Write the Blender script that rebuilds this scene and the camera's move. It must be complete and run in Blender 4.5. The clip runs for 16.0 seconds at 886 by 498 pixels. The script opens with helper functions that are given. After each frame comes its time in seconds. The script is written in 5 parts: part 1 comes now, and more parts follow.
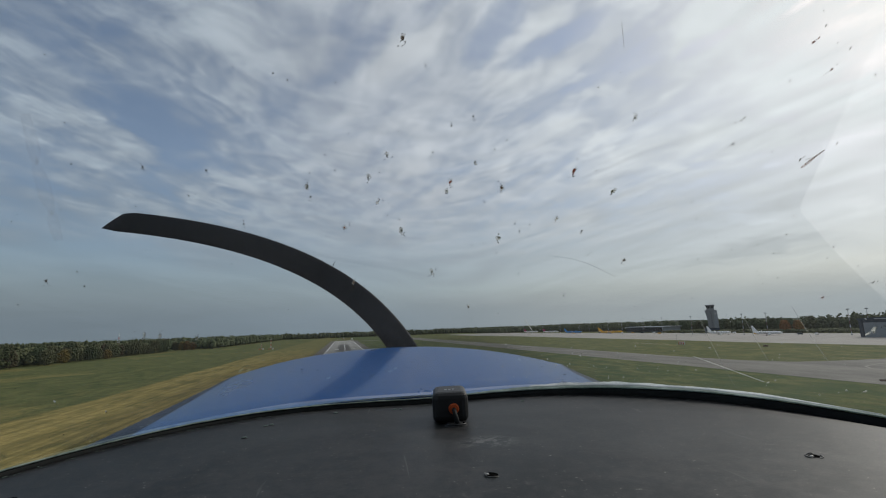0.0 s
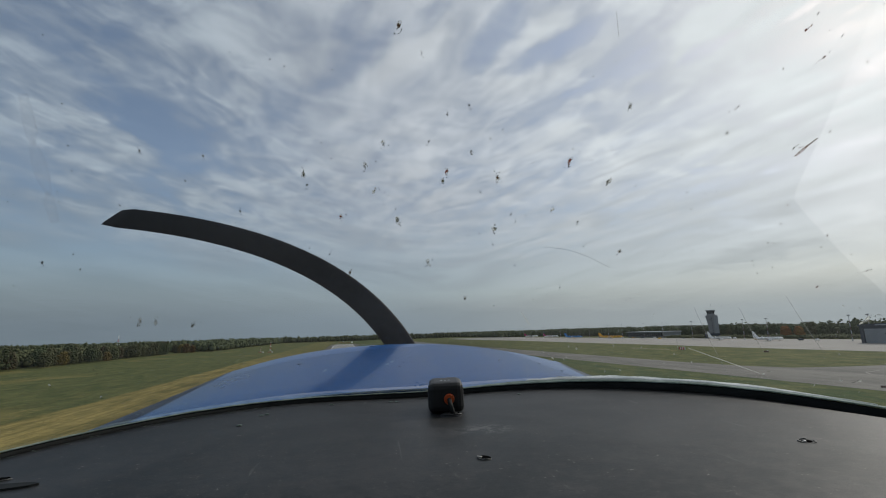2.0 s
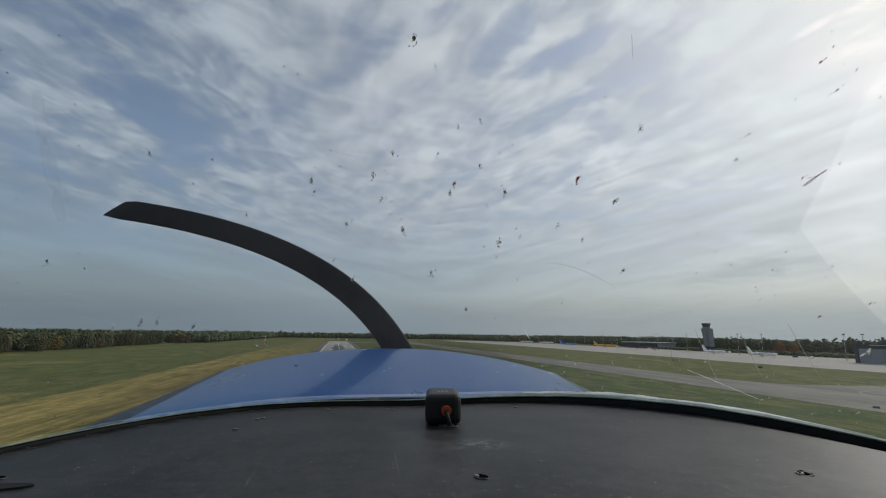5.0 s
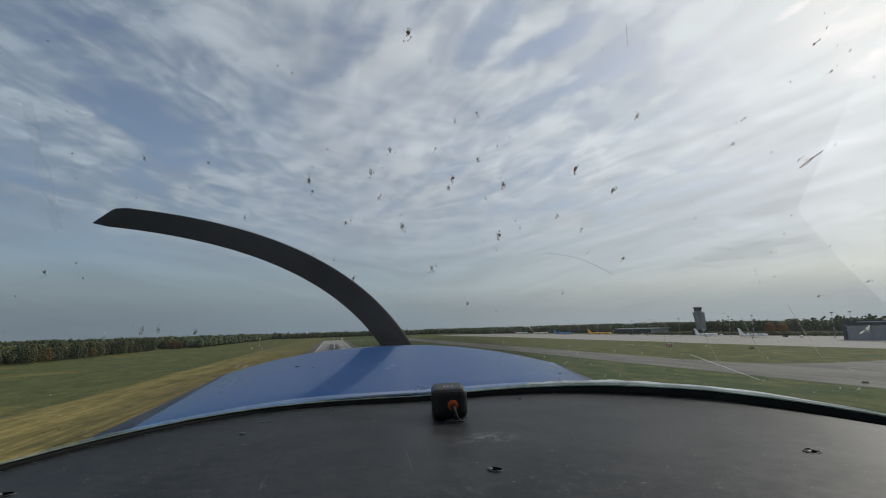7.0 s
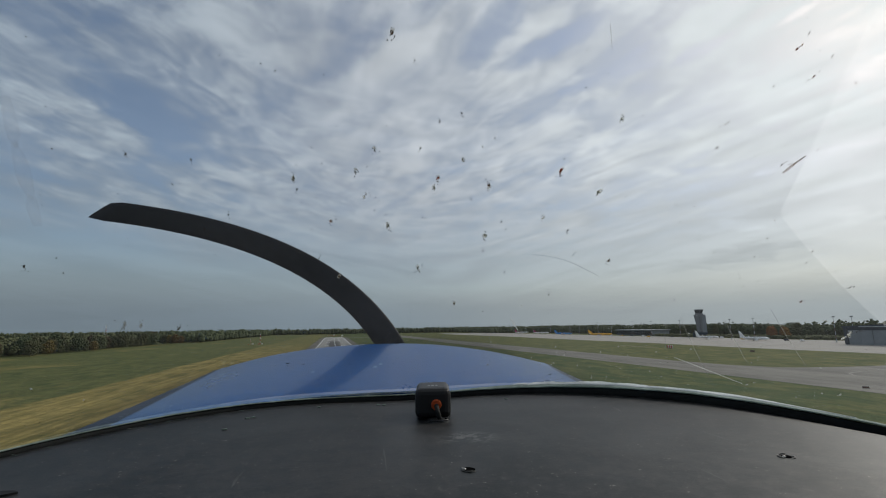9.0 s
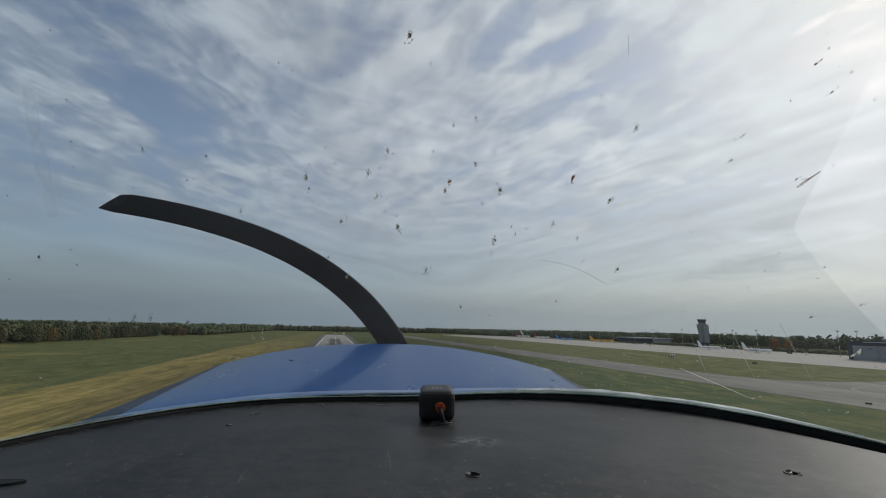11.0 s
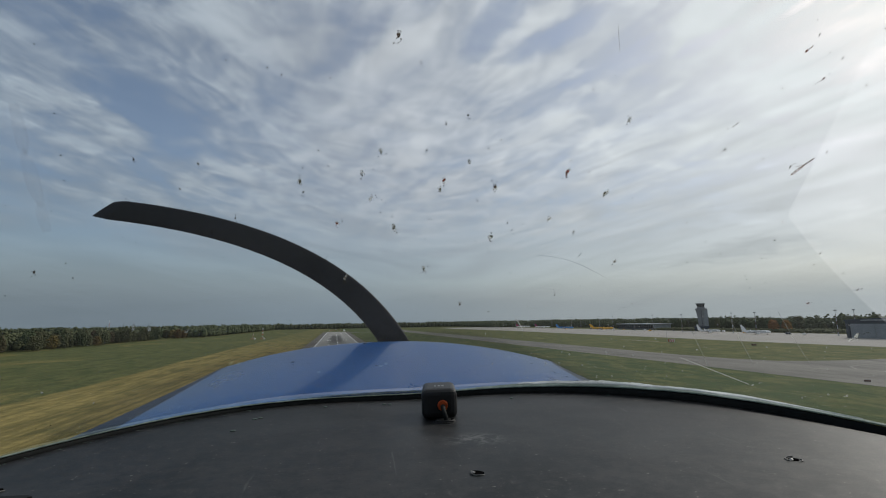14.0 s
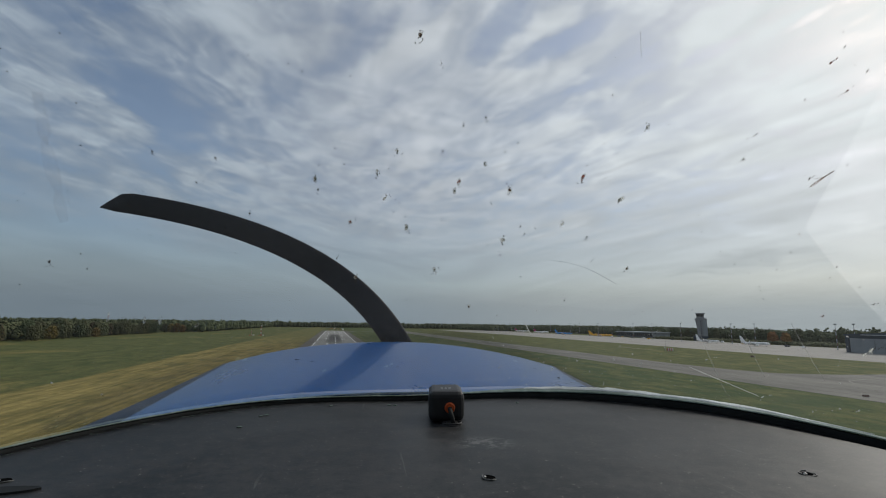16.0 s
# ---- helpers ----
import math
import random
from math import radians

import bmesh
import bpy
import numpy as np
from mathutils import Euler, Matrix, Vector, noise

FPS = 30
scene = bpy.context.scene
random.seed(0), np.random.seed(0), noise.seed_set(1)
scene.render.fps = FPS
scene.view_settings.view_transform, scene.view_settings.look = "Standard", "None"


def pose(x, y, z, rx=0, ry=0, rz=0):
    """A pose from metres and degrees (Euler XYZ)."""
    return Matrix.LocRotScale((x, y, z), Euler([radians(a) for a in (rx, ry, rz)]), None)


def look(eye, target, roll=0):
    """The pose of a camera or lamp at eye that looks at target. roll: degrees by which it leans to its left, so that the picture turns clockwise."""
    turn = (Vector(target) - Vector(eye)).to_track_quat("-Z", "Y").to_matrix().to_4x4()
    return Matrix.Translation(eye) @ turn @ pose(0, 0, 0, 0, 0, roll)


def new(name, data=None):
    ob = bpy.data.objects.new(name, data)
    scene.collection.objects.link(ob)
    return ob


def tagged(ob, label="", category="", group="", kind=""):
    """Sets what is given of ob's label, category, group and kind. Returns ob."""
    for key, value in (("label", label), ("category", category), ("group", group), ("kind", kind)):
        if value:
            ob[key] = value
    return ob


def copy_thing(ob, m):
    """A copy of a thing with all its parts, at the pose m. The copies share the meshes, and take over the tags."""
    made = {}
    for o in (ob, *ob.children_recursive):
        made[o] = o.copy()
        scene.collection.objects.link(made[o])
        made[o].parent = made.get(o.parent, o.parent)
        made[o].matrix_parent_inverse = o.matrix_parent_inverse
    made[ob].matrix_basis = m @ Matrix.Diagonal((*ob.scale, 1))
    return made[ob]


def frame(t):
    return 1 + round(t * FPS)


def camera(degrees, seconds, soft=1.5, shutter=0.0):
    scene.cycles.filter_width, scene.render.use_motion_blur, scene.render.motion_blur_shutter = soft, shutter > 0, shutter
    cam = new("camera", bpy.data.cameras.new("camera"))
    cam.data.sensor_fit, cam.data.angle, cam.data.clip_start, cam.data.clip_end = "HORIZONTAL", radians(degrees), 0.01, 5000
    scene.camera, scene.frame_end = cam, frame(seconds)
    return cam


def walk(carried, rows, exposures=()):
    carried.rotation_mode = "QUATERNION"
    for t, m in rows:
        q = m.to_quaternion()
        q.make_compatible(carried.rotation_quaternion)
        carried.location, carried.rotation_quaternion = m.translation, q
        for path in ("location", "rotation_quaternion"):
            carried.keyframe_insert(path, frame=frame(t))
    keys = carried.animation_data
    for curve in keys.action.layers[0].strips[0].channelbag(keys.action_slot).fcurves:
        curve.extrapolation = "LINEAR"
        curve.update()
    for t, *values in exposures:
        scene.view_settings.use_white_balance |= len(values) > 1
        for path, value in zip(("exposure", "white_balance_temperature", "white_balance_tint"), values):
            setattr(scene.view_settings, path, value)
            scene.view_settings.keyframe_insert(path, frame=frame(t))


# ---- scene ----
# The cabin of a small aircraft just off the runway: the camera sits behind the windscreen.
EYE = 22.3
cam = camera(88.0, 16.0, soft=1.1)
walk(cam, [
    (0.0, pose(-0.0092, 0.0026, 22.3041, 99.902, 2.014, -12.182)),
    (0.5, pose(-0.0140, 0.0041, 22.2941, 99.914, 2.217, -12.415)),
    (1.0, pose(-0.0131, 0.0053, 22.2864, 100.060, 2.058, -12.155)),
    (1.5, pose(-0.0105, 0.0058, 22.2860, 100.337, 1.845, -11.993)),
    (2.0, pose(-0.0033, 0.0029, 22.2835, 100.387, 1.728, -12.181)),
    (2.5, pose(0.0020, 0.0016, 22.2907, 100.465, 0.967, -12.318)),
    (3.0, pose(0.0059, -0.0002, 22.2959, 100.425, 0.365, -12.404)),
    (3.5, pose(0.0052, -0.0007, 22.2973, 100.483, -0.422, -12.427)),
    (4.0, pose(-0.0017, 0.0002, 22.2996, 100.600, -0.931, -12.648)),
    (6.5, pose(-0.0172, 0.0052, 22.2952, 100.186, 0.792, -13.404)),
    (7.0, pose(-0.0230, 0.0066, 22.2989, 99.914, 1.653, -13.370)),
    (7.5, pose(-0.0291, 0.0077, 22.3028, 99.819, 1.962, -13.036)),
    (8.0, pose(-0.0199, 0.0051, 22.3027, 99.600, 2.383, -13.083)),
    (8.5, pose(-0.0053, 0.0012, 22.2997, 99.909, 0.434, -13.208)),
    (9.0, pose(-0.0000, 0.0000, 22.3000, 99.731, 0.802, -13.313)),
    (11.5, pose(-0.0086, 0.0005, 22.3029, 99.889, -1.342, -13.130)),
    (12.0, pose(-0.0074, 0.0006, 22.3028, 99.862, -0.968, -13.411)),
    (12.5, pose(-0.0091, 0.0025, 22.3045, 99.722, -0.836, -12.970)),
    (13.0, pose(-0.0048, -0.0001, 22.3028, 99.548, -0.579, -12.901)),
    (13.5, pose(-0.0008, -0.0007, 22.3044, 99.386, -0.093, -13.022)),
    (14.0, pose(-0.0069, -0.0005, 22.3101, 99.051, 0.929, -13.107)),
    (14.5, pose(-0.0113, 0.0022, 22.3140, 99.110, 1.037, -13.154)),
    (15.0, pose(-0.0106, 0.0000, 22.3140, 99.262, -0.618, -13.218)),
    (15.5, pose(-0.0185, 0.0028, 22.3056, 99.263, -0.673, -13.419)),
    (16.0, pose(-0.0221, 0.0056, 22.3100, 99.299, -0.791, -13.257)),
], exposures=[(0.0, 0.0), (16.0, 0.0)])

# ---- sky, sun ----
SUN_AZ, SUN_EL = 66.0, 34.0
world = bpy.data.worlds.new("sky")
scene.world = world
world.use_nodes = True


class Tree:
    """A node tree written as calls."""

    def __init__(self, tree):
        self.t = tree
        tree.nodes.clear()

    def add(self, kind, ins=(), operation="", use_clamp=False, data_type="", blend_type="", interpolation_type=""):
        n = self.t.nodes.new(kind)
        if operation:
            n.operation = operation
        if use_clamp:
            n.use_clamp = True
        if data_type:
            n.data_type, n.blend_type = data_type, blend_type
        if interpolation_type:
            n.interpolation_type = interpolation_type
        for k, v in (ins.items() if isinstance(ins, dict) else enumerate(ins)):
            if v is None:
                continue
            if isinstance(v, bpy.types.NodeSocket):
                self.t.links.new(v, n.inputs[k])
            else:
                n.inputs[k].default_value = v
        return n

    def math(self, op, a, b=None, c=None, clamp=False):
        return self.add("ShaderNodeMath", (a, b, c), operation=op, use_clamp=clamp).outputs[0]

    def mix(self, f, a, b, mode="MIX"):
        n = self.add("ShaderNodeMix", {0: f, 6: a, 7: b}, data_type="RGBA", blend_type=mode)
        return n.outputs[2]

    def ramp(self, f, lo, hi, a=0.0, b=1.0):
        return self.add("ShaderNodeMapRange", (f, lo, hi, a, b), interpolation_type="SMOOTHSTEP").outputs[0]

    def noise(self, vec, scale, detail=4.0, rough=0.55, dist=0.0):
        return self.add("ShaderNodeTexNoise", {"Vector": vec, "Scale": scale, "Detail": detail, "Roughness": rough,
                                               "Distortion": dist}).outputs[0]


w = Tree(world.node_tree)
ray = w.add("ShaderNodeTexCoord").outputs["Generated"]
up = w.add("ShaderNodeSeparateXYZ", (ray,)).outputs[2]
high = w.math("ADD", w.math("MAXIMUM", up, 0.0), 0.12)


def along(deg):
    """Across and along a bearing, laid out on the cloud layer."""
    a = radians(deg)
    p = w.add("ShaderNodeVectorMath", (ray, (math.cos(a), -math.sin(a), 0)), operation="DOT_PRODUCT").outputs["Value"]
    q = w.add("ShaderNodeVectorMath", (ray, (math.sin(a), math.cos(a), 0)), operation="DOT_PRODUCT").outputs["Value"]
    return p, w.math("DIVIDE", p, high), w.math("DIVIDE", q, high)


lat, cu, cv = along(13)
_, ru, rv = along(-15)
_, lu, lv = along(27)
streak_r = w.add("ShaderNodeCombineXYZ", (w.math("MULTIPLY_ADD", ru, 1.0, 3.7), w.math("MULTIPLY", rv, 0.26), 0.0)).outputs[0]
streak_l = w.add("ShaderNodeCombineXYZ", (w.math("MULTIPLY_ADD", lu, 1.0, 8.2), w.math("MULTIPLY", lv, 0.20), 4.0)).outputs[0]
patch = w.add("ShaderNodeCombineXYZ", (w.math("MULTIPLY", cu, 0.8), w.math("MULTIPLY_ADD", cv, 0.8, 5.1), 2.0)).outputs[0]
side = w.ramp(lat, -0.42, -0.10)
n1 = w.add("ShaderNodeMix", (side, None, w.noise(streak_l, 2.6, 5, 0.57, 0.8), w.noise(streak_r, 4.6, 5, 0.57, 0.6))).outputs[0]
n2 = w.noise(patch, 1.6, 5, 0.60, 0.5)
n3 = w.noise(patch, 5.0, 5, 0.57, 0.6)
wisp_l = w.add("ShaderNodeCombineXYZ", (w.math("MULTIPLY", lu, 1.0), w.math("MULTIPLY", lv, 0.55), 7.0)).outputs[0]
wisp_r = w.add("ShaderNodeCombineXYZ", (w.math("MULTIPLY", ru, 1.0), w.math("MULTIPLY", rv, 0.62), 3.0)).outputs[0]
n4 = w.add("ShaderNodeMix", (side, None, w.noise(wisp_l, 10.0, 4, 0.55, 0.9), w.noise(wisp_r, 8.0, 4, 0.55, 0.8))).outputs[0]
cloud = w.math("ADD", w.math("MULTIPLY_ADD", n1, 0.34, w.math("MULTIPLY", n4, 0.22)), w.math("MULTIPLY_ADD", n2, 0.15, w.math("MULTIPLY", n3, 0.29)))
veil = w.math("ADD", w.math("ADD", w.ramp(lat, -0.62, -0.25, 0.48, 0.74), w.math("MULTIPLY", w.ramp(lat, -0.34, -0.18, 0.0, 0.05), w.ramp(lat, 0.20, 0.05))), w.ramp(lat, -0.1, 0.5, 0.0, 0.03))
amp = w.math("MULTIPLY", w.ramp(up, 0.06, 0.32, 0.8, 3.0), w.math("MULTIPLY", w.math("MULTIPLY", w.ramp(lat, -0.45, -0.15, 1.35, 0.82), w.ramp(lat, 0.0, 0.3, 1.0, 1.45)), w.math("MULTIPLY_ADD", w.ramp(up, 0.06, 0.24, 1.0, 0.0), w.ramp(lat, -0.2, 0.35, -0.8, -0.5), 1.0)))
cover = w.math("ADD", veil, w.math("MULTIPLY", w.math("SUBTRACT", cloud, 0.5), amp))
# larger banks and gaps, strung out along lines: bearing and height of both ends, half width in degrees, thicker or thinner
jit = w.add("ShaderNodeTexNoise", {"Vector": patch, "Scale": 6.0, "Detail": 5.0, "Roughness": 0.62}).outputs[1]
bent = w.add("ShaderNodeVectorMath", (w.add("ShaderNodeVectorMath", (jit, (0.5, 0.5, 0.5)), operation="SUBTRACT").outputs[0], (0.055, 0.055, 0.055), ray), operation="MULTIPLY_ADD").outputs[0]
bent = w.add("ShaderNodeVectorMath", (bent,), operation="NORMALIZE").outputs[0]
STREAKS = (
    (-33.4, 28.7, -25.5, 26.0, 0.87, -0.2), (-27.4, 26.1, -17.4, 19.6, 1.3, -0.2), (-28.5, 23.9, -19.7, 20.8, 0.65, -0.16), (-19.9, 22.2, -14.3, 17.2, 1.77, -0.16),
    (-32.7, 18.5, -29.1, 15.5, 1.2, -0.14), (-29.8, 8.0, -18.0, 8.4, 1.7, -0.08), (-2.8, 30.0, 6.6, 35.9, 1.41, -0.15), (-8.9, 27.9, -6.4, 25.9, 1.28, -0.08),
    (17.1, 31.6, 24.2, 37.5, 1.4, -0.32), (21.3, 30.5, 35.3, 34.8, 1.03, -0.32), (35.1, 27.7, 43.3, 30.8, 0.78, -0.26), (46.8, 30.5, 50.5, 32.1, 0.54, -0.22),
    (6.0, 30.2, 11.3, 32.2, 0.87, -0.08), (-12.3, 7.2, -5.1, 9.3, 1.36, -0.06), (36.9, 21.5, 49.0, 22.1, 1.03, -0.05), (-26.8, 28.6, -24.2, 31.8, 0.62, -0.12),
    (-32.9, 21.2, -27.7, 21.3, 0.72, 0.22), (-28.1, 21.4, -21.0, 18.9, 0.98, 0.26), (-29.0, 18.0, -21.2, 17.7, 0.57, 0.2), (-18.8, 16.9, -13.6, 16.0, 1.19, 0.24),
    (-33.4, 23.7, -27.9, 23.1, 0.52, 0.16), (-28.9, 27.1, -24.7, 27.4, 0.75, 0.14), (-20.2, 30.0, -10.8, 34.5, 2.32, 0.1), (-13.7, 24.7, -10.9, 28.8, 1.08, 0.12),
    (-7.8, 30.5, -0.8, 33.2, 1.24, 0.12), (3.0, 30.3, 14.5, 36.6, 1.44, 0.16), (24.4, 33.8, 30.5, 36.5, 0.77, 0.12), (36.9, 29.4, 53.0, 31.5, 0.78, 0.18),
    (-28.2, 14.9, -16.1, 12.0, 1.55, 0.12), (-19.4, 12.5, -10.7, 9.3, 1.67, 0.1), (19.0, 28.4, 30.1, 30.5, 1.11, 0.1), (30.1, 30.5, 37.8, 32.7, 0.65, 0.1),
    (-14.2, 16.0, -6.6, 13.5, 1.81, 0.06), (39.3, 6.3, 52.6, 7.8, 0.44, 0.1), (28.7, 17.9, 56.3, 17.5, 1.34, 0.07), (21.5, 11.4, 38.0, 12.1, 0.92, 0.06),
    (41.2, 28.0, 48.3, 29.2, 0.51, -0.2), (29.2, 27.5, 36.2, 29.0, 0.64, -0.16), (52.3, 28.7, 56.2, 29.8, 0.37, -0.16), (8.2, 35.1, 13.7, 38.3, 0.86, -0.16),
    (-0.9, 35.2, 2.7, 38.1, 0.98, -0.14), (24.1, 24.8, 34.6, 25.6, 0.68, -0.12), (38.3, 16.2, 51.8, 16.4, 0.45, -0.1), (31.8, 13.5, 46.6, 14.4, 0.52, -0.1),
    (40.8, 9.9, 51.1, 10.2, 0.4, -0.1), (7.1, 17.7, 17.3, 19.9, 0.83, -0.08), (-3.1, 23.1, 5.4, 26.4, 0.9, -0.08))


def bearing(az, el):
    az, el = radians(az), radians(el)
    return Vector((math.sin(az) * math.cos(el), math.cos(az) * math.cos(el), math.sin(el)))


for az0, el0, az1, el1, wide, more in STREAKS:
    p0, p1 = bearing(az0, el0), bearing(az1, el1)
    mid = (p0 + p1).normalized()
    run = (p1 - p0).normalized()
    cross = mid.cross(run).normalized()
    a = w.add("ShaderNodeVectorMath", (bent, cross / radians(wide * (2.3 if more > 0 else 1.8))), operation="DOT_PRODUCT").outputs["Value"]
    b = w.add("ShaderNodeVectorMath", (bent, run / ((p1 - p0).length * 0.5 + radians(wide * 1.7))), operation="DOT_PRODUCT").outputs["Value"]
    d = w.math("MULTIPLY_ADD", a, a, w.math("MULTIPLY", b, b))
    cover = w.math("ADD", cover, w.ramp(d, 0.0, 1.0, more * (1.8 if more > 0 else 1.6), 0.0))
cover = w.ramp(cover, -0.05, 1.15, 0.20, 0.97)
sun_dir = (math.sin(radians(SUN_AZ)) * math.cos(radians(SUN_EL)), math.cos(radians(SUN_AZ)) * math.cos(radians(SUN_EL)), math.sin(radians(SUN_EL)))
glow = w.math("MAXIMUM", w.add("ShaderNodeVectorMath", (ray, sun_dir), operation="DOT_PRODUCT").outputs["Value"], 0.0)
glow = w.math("POWER", glow, 3.5)
low = w.ramp(up, 0.0, 0.40, w.ramp(lat, -0.3, 0.35, 0.600, 0.645), 1.0)
bright = w.math("MULTIPLY", w.math("MULTIPLY", w.math("MULTIPLY_ADD", glow, 0.225, 0.455), low), w.ramp(lat, -0.8, 0.2, 0.86, 1.0))
thick = w.ramp(w.math("ADD", w.math("MULTIPLY", n1, 0.28), w.math("MULTIPLY_ADD", n3, 0.42, w.math("MULTIPLY", n4, 0.30))), 0.38, 0.62, 0.88, 1.12)
bright = w.math("MULTIPLY", bright, w.math("MULTIPLY_ADD", w.math("SUBTRACT", thick, 1.0), w.ramp(up, 0.08, 0.30, 0.08, 1.0), 1.0))
bright = w.math("MULTIPLY", bright, w.ramp(cover, 0.35, 0.95, 0.90, 1.12))
glow_tint = w.math("MULTIPLY", glow, w.ramp(up, 0.0, 0.2, 0.35, 1.0))
cool = w.mix(w.ramp(up, 0.02, 0.30), w.mix(w.ramp(lat, -0.3, 0.35), (0.755, 0.945, 1.11, 1), (0.855, 0.965, 1.02, 1)), w.mix(w.ramp(lat, -0.6, -0.05), (0.815, 0.945, 1.08, 1), (0.885, 0.945, 1.035, 1)))
layer = w.add("ShaderNodeCombineXYZ", (w.math("MULTIPLY", cu, 0.35), w.math("MULTIPLY", cv, 0.55), 11.0)).outputs[0]
banks = w.ramp(w.noise(layer, 2.2, 7, 0.62, 0.6), 0.34, 0.66, 0.98, 1.025)
bright = w.math("MULTIPLY", bright, w.math("MULTIPLY_ADD", w.math("SUBTRACT", banks, 1.0), w.ramp(up, 0.30, 0.10), 1.0))
# thin sheets low in the sky, fanning out to both sides
fan = w.math("MULTIPLY_ADD", w.math("SQRT", w.math("MULTIPLY_ADD", lat, lat, 0.012)), -0.26, up)
sheet = w.add("ShaderNodeCombineXYZ", (w.math("MULTIPLY", lat, 4.2), w.math("MULTIPLY", fan, 30.0), 5.0)).outputs[0]
sheets = w.ramp(w.noise(sheet, 1.0, 7, 0.62, 0.6), 0.33, 0.67, 0.89, 1.11)
sheets = w.math("MULTIPLY_ADD", w.math("SUBTRACT", sheets, 1.0), w.math("MULTIPLY", w.ramp(up, 0.02, 0.14, 0.15, 1.0), w.ramp(up, 0.55, 0.28)), 1.0)
bright = w.math("MULTIPLY", bright, sheets)
cloud_tint = w.mix(glow_tint, cool, (0.95, 1.0, 1.01, 1))
sky_tex = w.add("ShaderNodeTexSky")
sky_tex.sky_type, sky_tex.sun_disc = "NISHITA", False
sky_tex.sun_elevation, sky_tex.sun_rotation = radians(SUN_EL), radians(SUN_AZ)
sky_tex.altitude, sky_tex.air_density, sky_tex.dust_density, sky_tex.ozone_density = 300, 1.0, 1.5, 1.2
bg_sky = w.add("ShaderNodeBackground", (sky_tex.outputs[0], 0.10))
bg_cloud = w.add("ShaderNodeBackground", (cloud_tint, bright))
haze = w.ramp(up, 0.02, 0.24, 1.0, 0.0)
cover = w.math("MAXIMUM", cover, haze)
sky_mix = w.add("ShaderNodeMixShader", (cover, bg_sky.outputs[0], bg_cloud.outputs[0]))
w.add("ShaderNodeOutputWorld", (sky_mix.outputs[0],))

sun = new("sun", bpy.data.lights.new("sun", "SUN"))
sun.data.energy, sun.data.angle, sun.data.color = 1.5, radians(10), (1.0, 0.95, 0.86)
sun.matrix_world = look(Vector(sun_dir) * 300 + Vector((0, 0, 100)), (0, 0, 100))


# ---- materials ----
def surface(name, c1, c2, scale, rough=0.8, bump=0.0, metal=0.0, fine=None, vary=0.0, island=0.0, spec=0.5, stretch=(1, 1, 1), coat=0.0):
    m = bpy.data.materials.new(name)
    m.use_nodes = True
    t = Tree(m.node_tree)
    co = t.add("ShaderNodeTexCoord").outputs["Object"]
    co = t.add("ShaderNodeMapping", {0: co, 3: stretch}).outputs[0]
    big = t.noise(co, scale, 4, 0.6, 0.3)
    small = t.noise(co, (fine or scale * 9), 5, 0.65)
    f = t.ramp(t.math("ADD", t.math("MULTIPLY", big, 0.6), t.math("MULTIPLY", small, 0.4)), 0.33, 0.67)
    col = t.mix(f, (*c1, 1), (*c2, 1))
    if vary:
        r = t.add("ShaderNodeObjectInfo").outputs["Random"]
        col = t.add("ShaderNodeHueSaturation", {"Hue": t.math("MULTIPLY_ADD", r, vary * 0.12, 0.5 - vary * 0.06),
                                                "Value": t.math("MULTIPLY_ADD", r, vary, 1 - vary / 2), "Color": col}).outputs[0]
    if island:
        r = t.add("ShaderNodeNewGeometry").outputs["Random Per Island"]
        col = t.add("ShaderNodeHueSaturation", {"Hue": t.math("MULTIPLY_ADD", r, -island * 0.10, 0.5 + island * 0.04),
                                                "Value": t.math("MULTIPLY_ADD", r, island, 1 - island / 2), "Color": col}).outputs[0]
    ins = {"Base Color": col, "Metallic": metal, "Specular IOR Level": spec, "Coat Weight": coat, "Coat Roughness": 0.06,
           "Roughness": t.math("MULTIPLY_ADD", small, 0.2, rough - 0.1)}
    if bump:
        ins["Normal"] = t.add("ShaderNodeBump", {"Strength": 0.6, "Distance": bump, "Height": small}).outputs[0]
    b = t.add("ShaderNodeBsdfPrincipled", ins)
    t.add("ShaderNodeOutputMaterial", (b.outputs[0],))
    return m


